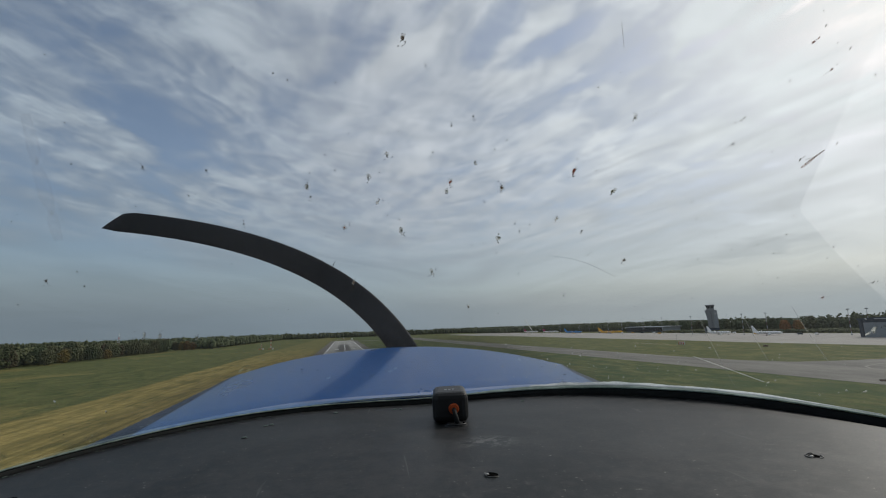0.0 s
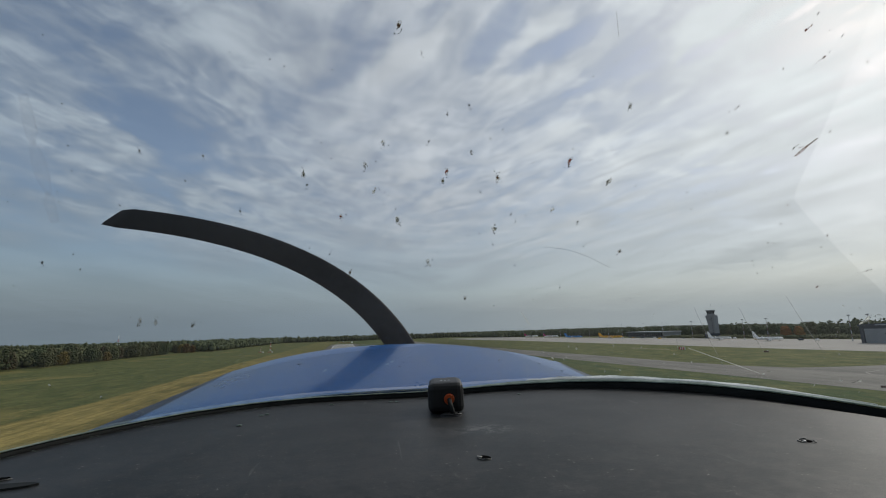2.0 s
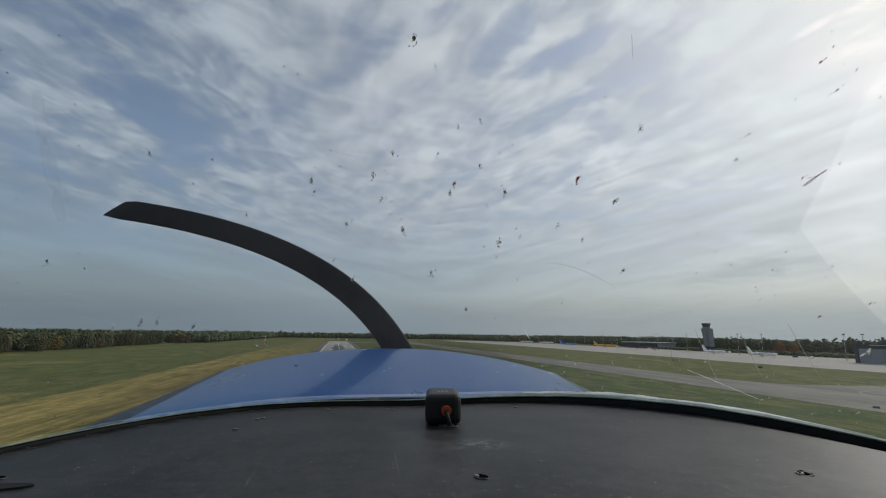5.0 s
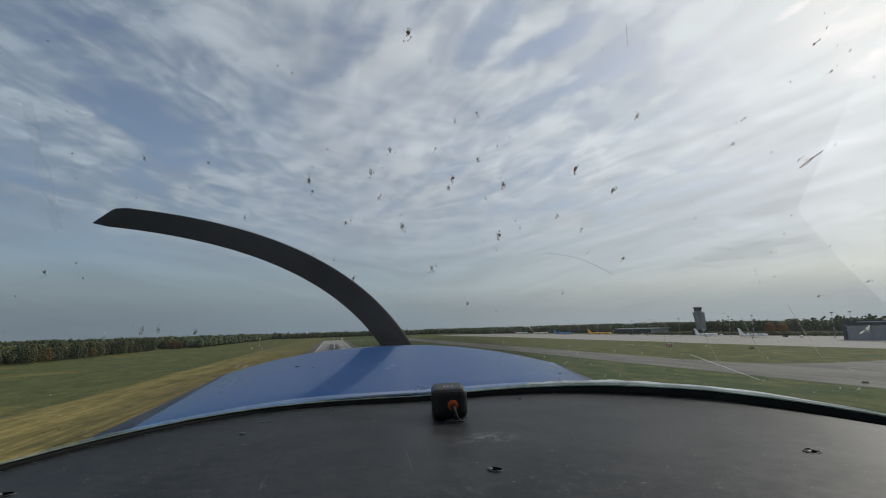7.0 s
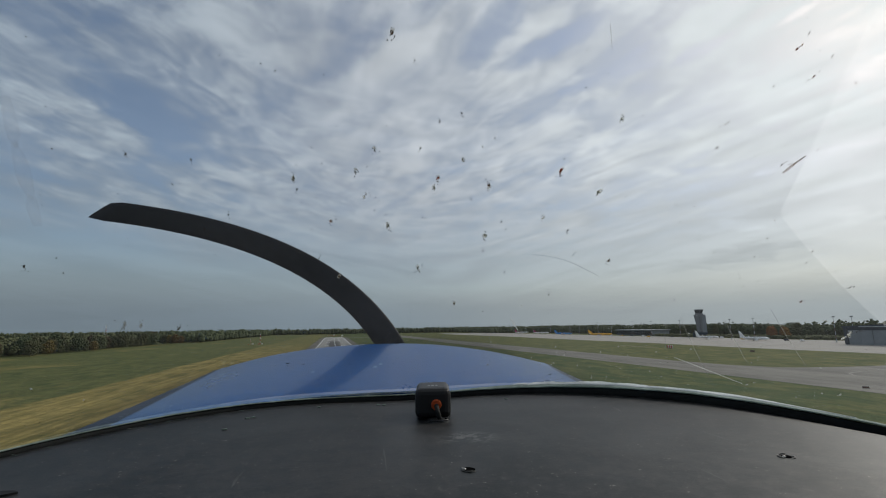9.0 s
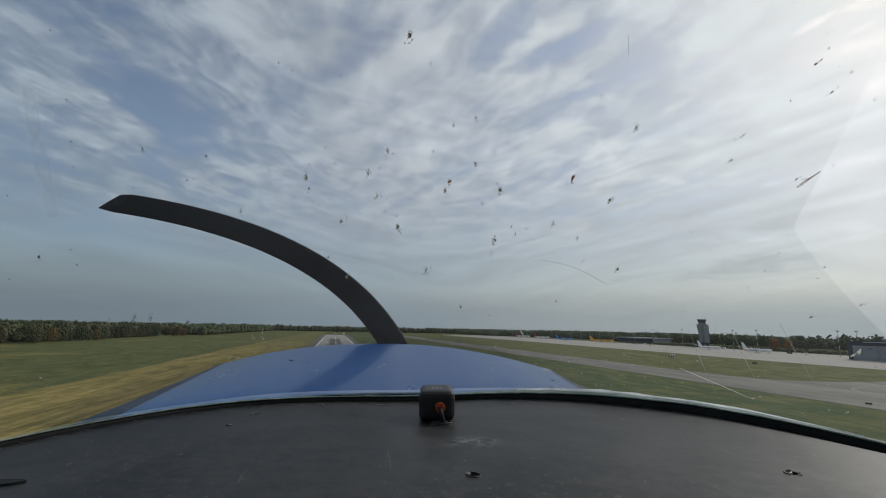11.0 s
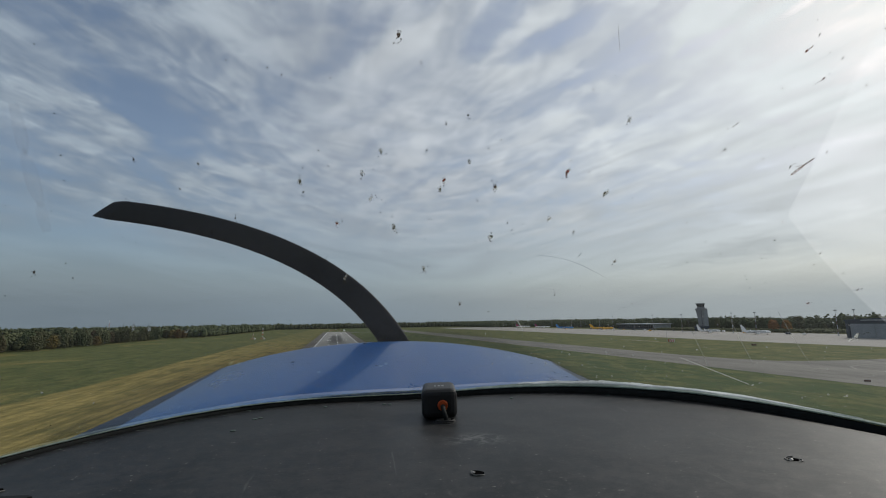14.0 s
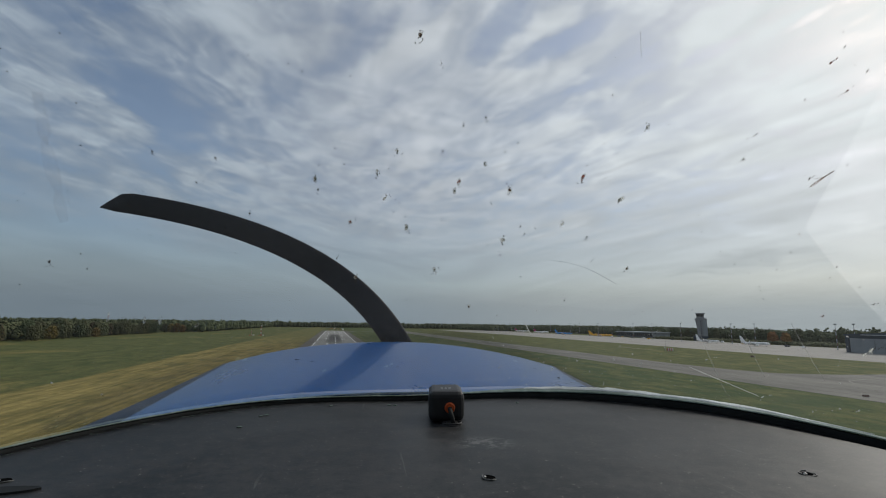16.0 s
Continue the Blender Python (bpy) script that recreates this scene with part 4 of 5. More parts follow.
for k, (x, y) in enumerate(((592, 905), (592, 868), (592, 836), (592, 800), (560, 742), (575, 700), (592, 610), (560, 540), (552, 470), (548, 446), (540, 1020), (585, 985))):
    service_van(pose(x, y, 0.06, 0, 0, 40 + 37 * k), (PAINT_W, PAINT_Y, NAVY_PANEL)[k % 3], ("white service van parked on the apron", "yellow service van parked on the apron", "dark service van parked on the apron")[k % 3])


def localizer(m):
    t = thing("localizer_antenna", m, "row of orange and white antenna frames beyond the runway", "antenna")
    for k in range(14):
        part("element", boxes((-20 + 3 * k, -19.6 + 3 * k, -0.6, 0.6, 0, 3.2)), RED if k % 2 else LINE, t)
    part("beam", boxes((-20.4, 19.6, -0.15, 0.15, 2.2, 2.5)), RED, t)
    part("hut", boxes((24, 30, -2, 2, 0, 3.2), bevel=0.1), PAINT_W, t, "white equipment hut")
    return t


localizer(pose(RX, 1560, 0))


def approach_mast():
    t = thing("approach_light", pose(0, 0, 0), "slim orange approach light pole", "approach light", "approach lights")
    part("pole", tube(bmesh.new(), [(0, 0, 0), (0, 0, 4.5)], [0.12, 0.09], 6), RED, t)
    part("bar", boxes((-1.8, 1.8, -0.1, 0.1, 4.4, 4.6)), STEEL, t)
    for x in (-1.6, 0, 1.6):
        part("lamp", boxes((x - 0.2, x + 0.2, -0.25, 0.15, 4.6, 4.95), bevel=0.05), PAINT_W, t)
    return t


am = approach_mast()
am.matrix_basis = pose(RX, 1390, 0)
for k in range(1, 12):
    copy_thing(am, pose(RX, 1390 + 30 * k if k < 5 else 1410 + 30 * k, 0))


def marker_mast(m, h):
    t = thing("radio_mast", m, "slender lattice mast in red and white bands", "radio mast", "field masts")
    w_ = h * 0.05
    for a in range(4):
        sx, sy = (-1, 1)[a % 2], (-1, 1)[a // 2]
        for k in range(6):
            z0, z1 = h * k / 6, h * (k + 1) / 6
            q0, q1 = w_ * (1 - 0.1 * k), w_ * (1 - 0.1 * (k + 1))
            part("leg", tube(bmesh.new(), [(sx * q0, sy * q0, z0), (sx * q1, sy * q1, z1)], [0.09, 0.09], 4), RED if k % 2 == 0 else LINE, t)
            if a == 0:
                part("brace", tube(bmesh.new(), [(-q0, -q0, z0), (q1, -q1, z1)], [0.07, 0.07], 4), RED if k % 2 == 0 else LINE, t)
                part("brace", tube(bmesh.new(), [(q0, -q0, z0), (-q1, -q1, z1)], [0.07, 0.07], 4), RED if k % 2 == 0 else LINE, t)
    part("cabinet", boxes((2, 4.0, -1.0, 1.0, 0, 1.7), bevel=0.1), PAINT_W, t, "white equipment cabin")
    part("cabinet", boxes((-3.4, -2.2, -0.6, 0.6, 0, 1.1), bevel=0.08), RED, t, "red equipment box")
    return t


marker_mast(pose(-112, 792, 0), 17)
marker_mast(pose(-128, 803, 0), 9)
marker_mast(pose(-420, 1010, 0), 36)


def field_sign(m, label):
    t = thing("taxiway_sign", m, label, "sign", "taxiway signs")
    part("panel", boxes((-1.6, 1.6, -0.15, 0.15, 0.35, 1.5), bevel=0.05), DARK_GLASS, t)
    part("face", boxes((-1.5, 1.5, -0.19, -0.155, 0.45, 1.4)), BRICK_RED, t, "brownish sign face")
    for x in (-1.2, 1.2):
        part("leg", boxes((x - 0.06, x + 0.06, -0.06, 0.06, 0, 0.4)), STEEL, t)
    return t


def meter_post(m):
    t = thing("weather_post", m, "red and white boarded equipment box with a thin pole in grass", "equipment")
    for k in range(6):
        part("board", boxes((-2.6 + 0.88 * k, -1.8 + 0.88 * k, -1.2, 1.2, 0.4, 2.8), bevel=0.06), LINE if k % 2 else RED, t, "white board" if k % 2 else "red board")
    for x in (-2.2, 0, 2.2):
        part("leg", boxes((x - 0.12, x + 0.12, -0.9, 0.9, 0, 0.45)), STEEL, t)
    part("pole", tube(bmesh.new(), [(-3.8, 0, 0), (-3.8, 0, 13)], [0.14, 0.08], 6), STEEL, t)
    part("crossbar", boxes((-4.6, -3.0, -0.08, 0.08, 8.6, 8.8)), STEEL, t)
    return t


meter_post(pose(310, 381, 0, 0, 0, -40))
field_sign(pose(175, 123, 0, 0, 0, -50) @ Matrix.Scale(0.55, 4), "low dark taxiway sign with a brownish face")
field_sign(pose(318, 300, 0, 0, 0, -40), "low brownish taxiway sign standing in grass")


def edge_light():
    t = thing("runway_edge_light", pose(0, 0, 0), "small white runway edge light on a stub", "edge light", "runway edge lights")
    part("stub", tube(bmesh.new(), [(0, 0, 0), (0, 0, 0.3)], [0.08, 0.06], 6), STEEL, t)
    part("lens", tube(bmesh.new(), [(0, 0, 0.3), (0, 0, 0.5)], [0.14, 0.09], 8), PAINT_W, t)
    return t


lamp = edge_light()
lamp.matrix_basis = pose(RX - HALF - 3, 60, 0.05)
for k in range(1, 21):
    copy_thing(lamp, pose(RX - HALF - 3, 60 + 60 * k, 0.05))
for k in range(0, 21):
    copy_thing(lamp, pose(RX + HALF + 3, 60 + 60 * k, 0.05))


# ---- the aircraft that carries the camera ----
CX = 0.08
plane = thing("light_aircraft", pose(0, 0, EYE, 0, -1.0, -4.0), "small blue propeller aircraft seen from its cabin, in flight", "aircraft")


def base_y(dx):
    """How far ahead the windscreen's foot lies, dx from the middle."""
    return 0.92 - 0.42 * abs(dx / 0.55) ** 2.4


def foot_z(dx):
    """The height of the windscreen's foot."""
    return -0.128 + 0.259 * dx * dx - 0.486 * abs(dx) ** 3 - 0.36 * max(0, dx - 0.40) ** 2


def screen(dx, t):
    """A point of the windscreen, t up from its foot."""
    return Vector((CX + dx * (1 - 0.28 * t), -0.1 + (base_y(dx) + 0.1) * (1 - 0.6 * t), foot_z(dx) + 0.006 + 0.62 * t))


def screen_normal(dx, t):
    a = screen(dx + 0.004, t) - screen(dx - 0.004, t)
    b = screen(dx, t + 0.004) - screen(dx, t - 0.004)
    n = a.cross(b).normalized()
    return n if n.y < 0 else -n


WIDE = 0.64
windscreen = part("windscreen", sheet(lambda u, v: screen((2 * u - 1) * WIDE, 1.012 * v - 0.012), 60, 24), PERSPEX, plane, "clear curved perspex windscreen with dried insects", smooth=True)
windscreen.visible_shadow = False


def dash_z(dx):
    return foot_z(dx) - 0.0090 - 0.007 * dx


def dash_point(u, v):
    dx = (2 * u - 1) * WIDE
    y1 = base_y(dx) - 0.004
    y = 0.16 + (y1 - 0.16) * v
    z = -0.1375 - 0.010 * dx + (dash_z(dx) + 0.1375 + 0.010 * dx) * v ** 3 - 0.02 * max(0, 0.25 - v) ** 1.5
    z += 0.0012 * noise.noise(Vector((dx * 5, y * 5, 0)))
    return CX + dx, y, z


glareshield = part("glareshield", sheet(dash_point, 80, 40, (0, 0, -0.012)), DASH, plane, "matt black vinyl glareshield, scuffed and dusty", smooth=True)
panel = part("instrument_panel", boxes((CX - 0.6, CX + 0.6, 0.12, 0.155, -0.5, -0.15), bevel=0.008), LINER, plane)


def dash_at(x, y):
    """The glareshield's height under a point."""
    dx = x - CX
    v = (y - 0.16) / (base_y(dx) - 0.164)
    return dash_point((dx / WIDE + 1) / 2, v)[2]


def rim(name, fn, n=90, a=-WIDE, b=WIDE, k=8):
    """A bar along the windscreen's foot: fn(dx) gives its centre, half height and half depth."""
    rows = []
    for i in range(n + 1):
        dx = a + (b - a) * i / n
        c, hz, hy = fn(dx)
        rows.append([(c[0], c[1] + hy * math.cos(2 * math.pi * j / k), c[2] + hz * math.sin(2 * math.pi * j / k)) for j in range(k)])
    return loft(rows)


def seal_fn(dx):
    top, bot = foot_z(dx) - 0.0006, dash_z(dx) - 0.004
    return (CX + dx, base_y(dx) + 0.003, (top + bot) / 2), (top - bot) / 2, 0.0028


def ribbon(n, a, b, wide, rise, start=lambda dx: 0.0):
    """A flat uneven strip on the skin outside the windscreen's foot; wide(dx) is its width."""
    def f(u, v):
        dx = a + (b - a) * u
        w_, s0 = wide(dx), start(dx)
        return CX + dx, base_y(dx) - 0.0005 + s0 + w_ * v, foot_z(dx) + 0.0002 + 0.13 * s0 + rise * (0.75 + 0.9 * noise.noise(Vector((dx * 40, 9, 0)))) * math.sin(math.pi * (0.15 + 0.7 * v)) + 0.13 * w_ * v
    return sheet(f, n, 4, (0, 0, -0.001))


def edge_wide(dx):
    return 0.0045 + 0.018 * min(1, max(0, (dx - 0.05) / 0.15)) + 0.0018 * noise.noise(Vector((dx * 18, 0, 0))) + 0.0010 * noise.noise(Vector((dx * 90, 2, 0)))


def bead_wide(dx):
    w_ = 0.009 + 0.016 * min(1, max(0, (dx - 0.17) / 0.15)) + 0.013 * noise.noise(Vector((dx * 13, 3, 0))) + 0.009 * noise.noise(Vector((dx * 48, 5, 0))) + 0.004 * noise.noise(Vector((dx * 150, 7, 0)))
    w_ = max(0.002, 0.85 * w_)
    return w_ * max(0.08, min(1, (dx - 0.203) / 0.006, (0.545 - dx) / 0.06 + 0.05))


# one black bar for the rubber seal and the shade in the gap around it
part("seal", rim("seal", seal_fn), BLACK, plane, "black windscreen seal, coloured to include the shaded gap", smooth=True)
part("edge_strip", ribbon(200, -WIDE, WIDE, edge_wide, 0.0010), EDGE, plane, "weathered greenish windscreen edge", smooth=True)
part("sealant_bead", ribbon(420, 0.205, 0.545, bead_wide, 0.0020, lambda dx: edge_wide(dx) - 0.004), SEALANT, plane, "uneven white sealant along the windscreen foot", smooth=True)


def cowl_section(y):
    """Half width and shoulder height at y."""
    f = max(0, (y - 0.65) / 0.75)
    half = 0.43 + 0.035 * f
    sh = -0.138 + 0.038 * f
    nose_f = max(0, (y - 1.37) / 0.16)
    return half - 0.09 * nose_f ** 2.2, sh - 0.07 * nose_f ** 2.2


def cowl_half(y, s):
    """Half width to port (s < 0) or starboard, where the shoulder lies closer in."""
    half = cowl_section(y)[0]
    return half if s < 0 else half - 0.010 - 0.078 * max(0, min(1, 1 - (y - 0.65) / 0.75)) ** 0.7


def cowl_top(x, y):
    sh = cowl_section(y)[1]
    half = cowl_half(y, x - CX)
    u = min(1, abs((x - CX) / half))
    foot = max(0.72, base_y(x - CX) + 0.008) - 0.045
    rise = ((y - foot) + math.sqrt((y - foot) ** 2 + 0.0004)) / 2
    nose_f = max(0, (y - 1.37) / 0.16)
    top = -0.1305 + 0.0885 * (rise / (1.42 - foot)) ** 0.95 - 0.06 * nose_f ** 2.2
    lean = 2.5 if x < CX else 1.9
    return top - (top - sh) * u ** lean - 0.018 * (x - CX) - (0.010 * u * u if x > CX else 0)


def cowl_point(u, v):
    """Across the crown and down the sides; v from the windscreen's foot to the nose."""
    k = (2 * u - 1) * 1.4
    s = max(-1, min(1, k))
    y0 = base_y(cowl_half(0.85, s) * s) + 0.005
    y = y0 + (1.535 - y0) * (1 - (1 - v) ** 1.6)
    x = CX + cowl_half(y, s) * s
    z = cowl_top(x, y)
    over = max(0, abs(k) - 1) / 0.4
    if over:
        a = math.pi / 2 * min(1, over * 3)
        x += math.copysign(0.035 * math.sin(a), k)
        z -= 0.035 * (1 - math.cos(a)) + 0.34 * max(0, over - 0.33)
    return x, y, z


part("cowling", sheet(cowl_point, 120, 60), BLUE, plane, "glossy blue engine cowling, chipped and fly-specked", smooth=True)


def reflection_band(sx):
    """An added dark strip along the cowling's edge, coloured as its reflection of the ground."""
    def f(u, v):
        y0 = base_y(0.43) + 0.03
        y = y0 + (1.42 - y0) * u
        half = cowl_half(y, sx)
        x = CX + sx * (half - 0.006 + (0.030 + 0.034 * (1 - u) ** 1.5) * v)
        return x, y, cowl_top(CX + sx * half, y) - 0.0015 - 0.004 * v
    return sheet(f, 40, 3, (0, 0, -0.003))


for sx in (-1, 1):
    part("cowl_flange", reflection_band(sx), DARK_REFLECT, plane, "dark blue strip coloured as the cowling edge's dim reflection")
part("nose_bowl", loft([[(CX + 0.43 * q * math.copysign(abs(math.cos(a)) ** 0.6, math.cos(a)), y, -0.27 + 0.15 * q * math.copysign(abs(math.sin(a)) ** 0.6, math.sin(a)))
     for a in np.linspace(0, 2 * math.pi, 32, endpoint=False)] for y, q in ((1.30, 1.0), (1.49, 1.0), (1.55, 0.9), (1.57, 0.6))]), BLUE, plane, smooth=True)
fus = part("fuselage", loft([[(CX + 0.62 * math.copysign(abs(math.cos(a)) ** 0.5, math.cos(a)), y, -0.55 + 0.36 * math.copysign(abs(math.sin(a)) ** 0.5, math.sin(a)) - (0.0 if y < 0.4 else 0.12 * (y - 0.4)))
      for a in np.linspace(0, 2 * math.pi, 28, endpoint=False)] for y in (-1.2, -0.6, 0.0, 0.4)]), BLUE, plane)
part("rear_wall", boxes((CX - 0.6, CX + 0.6, -0.92, -0.88, -0.5, 0.55), bevel=0.01), LINER, plane)
part("roof", sheet(lambda u, v: (CX + (2 * u - 1) * 0.55, -0.9 + 1.05 * v, 0.53 - 0.10 * abs(2 * u - 1) ** 2.5), 20, 6, (0, 0, 0.03)), LINER, plane)
for sx in (-1, 1):
    part("cabin_wall", boxes((CX + sx * 0.61 - 0.02, CX + sx * 0.61 + 0.02, -0.9, 0.36, -0.5, -0.13), bevel=0.008), LINER, plane)

# propeller: two swept blades on a spinner
prop = part("propeller", tube(bmesh.new(), [(CX, 1.52, -0.22), (CX, 1.60, -0.22), (CX, 1.68, -0.22), (CX, 1.74, -0.22)], [0.13, 0.125, 0.09, 0.02], 20), BLADE, plane, "dark grey two-blade propeller", smooth=True)


def blade_ring(s, turn):
    """A blade's section at s from root to tip."""
    p0, p1, p2 = Vector((0.05, 0, 0.06)), Vector((-0.135, 0, 0.535)), Vector((-0.930, 0, 0.625))
    c = p0 * (1 - s) ** 2 + p1 * 2 * s * (1 - s) + p2 * s * s
    d = (p1 - p0) * 2 * (1 - s) + (p2 - p1) * 2 * s
    d.normalize()
    nrm = Vector((-d.z, 0, d.x))
    half = 0.046 * (1 - 0.28 * s) * min(1, (1.0 - s) / 0.012 + 0.82)
    thick = 0.016 * (1 - 0.75 * s)
    tw = radians(48 - 34 * s)
    pts = []
    for k in range(14):
        a = 2 * math.pi * k / 14
        q = nrm * (half * math.cos(a)) + Vector((0, 1, 0)) * (thick * math.sin(a) + half * 0.35 * math.cos(a) * math.sin(tw))
        skew = d * (0.03 * math.cos(a) * max(0, s - 0.9) / 0.1)
        p = c + q + skew
        if turn:
            p = Vector((-p.x, p.y, -p.z))
        pts.append((CX + p.x, 1.60 + p.y, -0.22 + p.z))
    return pts


for turn in (0, 1):
    part("blade", loft([blade_ring(k / 40, turn) for k in range(41)]), BLADE, prop, smooth=True)


# small device on the glareshield
def dash_camera(m):
    t = thing("dash_device", m, "small black plastic box with orange cable grommet on glareshield", "device")
    part("case", boxes((-0.0272, 0.0272, -0.004, 0.084, 0.002, 0.0465), bevel=0.0095), CASE, t, smooth=False)
    for k, dz in ((-0.006, 0), (0.0, 0), (0.006, 0)):
        part("mark", boxes((k - 0.0018, k + 0.0018, 0.026, 0.034, 0.0462, 0.0469)), STEEL, t)
    ring_ = bmesh.new()
    tube(ring_, [(0.005, -0.0035, 0.0225), (0.005, -0.0075, 0.0222)], [0.0082, 0.0068], 20)
    part("grommet", ring_, ORANGE, t, "orange rubber grommet", smooth=False)
    part("cable", tube(bmesh.new(), [(0.005, -0.006, 0.0222), (0.0055, -0.014, 0.020), (0.0075, -0.019, 0.012), (0.0095, -0.019, 0.004), (0.010, -0.014, 0.0022)], [0.0034] * 5, 10), BLACK, t, "black cable", smooth=True)
    for rr, z0, z1 in ((0.0175, -0.001, 0.0022), (0.010, 0.0022, 0.0045)):
        part("mount", tube(bmesh.new(), [(0.007, -0.012, z0), (0.007, -0.012, z1)], [rr, rr * 0.94], 24), CASE if rr > 0.015 else BLACK, t)
    lp = bmesh.new()
    tube(lp, [(0.008 + 0.014 * math.cos(a), -0.014 + 0.010 * math.sin(a), 0.0032) for a in np.linspace(0, 6.0, 18)], [0.0016] * 18, 6)
    part("ring", lp, CASE, t, "glossy black ring", smooth=True)
    return t


plane_m = pose(0, 0, EYE, 0, -1.0, -4.0)
dash_camera(plane_m @ pose(0.0985, 0.716, -0.1385, 0, 0, -8))


def screw(x, y, tilt, turn, hole=0.0068, arc=(2.2, 5.6)):
    """A sunken screw: dull rim, black disc coloured as the hole's shade, bright worn spot."""
    z = dash_at(x, y) + 0.0004
    rim_ = bmesh.new()
    tube(rim_, [(0.0072 * math.cos(a), 0.0072 * math.sin(a), 0.0004 * math.sin(3 * a)) for a in np.linspace(arc[0], arc[1], 26)], [0.0007] * 26, 6)
    s = part("screw", rim_, RIM, glareshield, "sunken screw with a worn rim", smooth=True)
    s.location, s.rotation_euler = (x, y, z), (0.05, tilt, turn)
    part("hole", tube(bmesh.new(), [(0, 0, -0.003), (0, 0, 0.0002)], [hole, hole], 22), HOLE, s, "black disc for the hole's shade")
    head = bmesh.new()
    bmesh.ops.create_icosphere(head, subdivisions=2, radius=1, matrix=Matrix.Translation((-hole * 0.7, 0.001, 0.0003)) @ Matrix.Diagonal((0.0020, 0.0018, 0.0012, 1)))
    part("head", head, CHROME, s, "bright worn screw head", smooth=True)


screw(0.0975, 0.4635, 0.1, 0.2)
screw(0.4135, 0.4255, -0.06, 0.5, 0.0045, (0.4, 5.8))
screw(-0.347, 0.512, 0.1, 1.0)
# a dark demister slot in the glareshield
slot = sheet(lambda u, v: (0.062 * (2 * u - 1), 0.011 * (2 * v - 1) * math.sqrt(max(0, 1 - (2 * u - 1) ** 2)) + 0.004 * (2 * u - 1), 0.0), 24, 6, (0, 0, -0.004))
o = part("demister_slot", slot, BLACK, glareshield, "dark oval demister slot")
o.location = (-0.362, 0.480, dash_at(-0.362, 0.480) + 0.0014)
CRUMBS = ((-0.082, 0.854), (-0.172, 0.775), (-0.179, 0.767), (-0.191, 0.697), (0.02, 0.87), (0.03, 0.866), (0.25, 0.84))
for x, y in CRUMBS:
    bm = bmesh.new()
    bmesh.ops.create_icosphere(bm, subdivisions=1, radius=1)
    for v in bm.verts:
        v.co = Vector((v.co.x * 0.0042, v.co.y * 0.0022, v.co.z * 0.0012)) * (1 + 0.4 * noise.noise(v.co * 3 + Vector((x * 90, y * 50, 0))))
    o = part("crumb", bm, EDGE, glareshield, "dry pale crumb")
    o.location = (x, y, dash_at(x, y) + 0.0009)

rd = random.Random(21)
for k in range(70):
    dx = rd.uniform(-0.5, -0.22) if k < 48 else rd.uniform(-0.2, 0.45)
    x, y = CX + dx, base_y(dx) - rd.uniform(0.006, 0.022)
    bm = bmesh.new()
    bmesh.ops.create_icosphere(bm, subdivisions=1, radius=1, matrix=Matrix.Rotation(rd.uniform(0, 3), 4, "Z") @ Matrix.Diagonal((rd.uniform(0.0008, 0.0030), rd.uniform(0.0004, 0.0009), 0.0004, 1)))
    o = part("debris", bm, EDGE if k % 3 else RIM, glareshield, "dry fleck of dirt")
    o.location = (x, y, dash_at(x, y) + 0.0006)

# chips and flies on the cowling
for x, y, s in ((-0.19, 1.2, 5), (-0.15, 1.17, 4), (-0.04, 1.15, 3), (0.15, 1.3, 3), (0.44, 1.10, 5), (0.46, 1.02, 5), (0.42, 1.2, 4), (0.08, 1.2, 3), (-0.08, 1.3, 2), (0.3, 1.15, 2), (0.2, 1.05, 2), (0.455, 1.06, 3), (0.45, 1.0, 4), (0.44, 0.97, 3), (0.465, 0.98, 2), (0.43, 1.03, 2), (0.01, 1.12, 2), (0.05, 1.11, 3)):
    z = cowl_top(x, y)
    bm = bmesh.new()
    bmesh.ops.create_icosphere(bm, subdivisions=1, radius=1)
    for v in bm.verts:
        v.co = Vector((v.co.x * 0.0012, v.co.y * 0.0004, v.co.z * 0.0003)) * s * (1 + 0.5 * noise.noise(v.co * 2 + Vector((x * 70, y * 30, 0))))
    o = part("paint_chip", bm, BLACK, plane)
    o.location = (x, y, z)


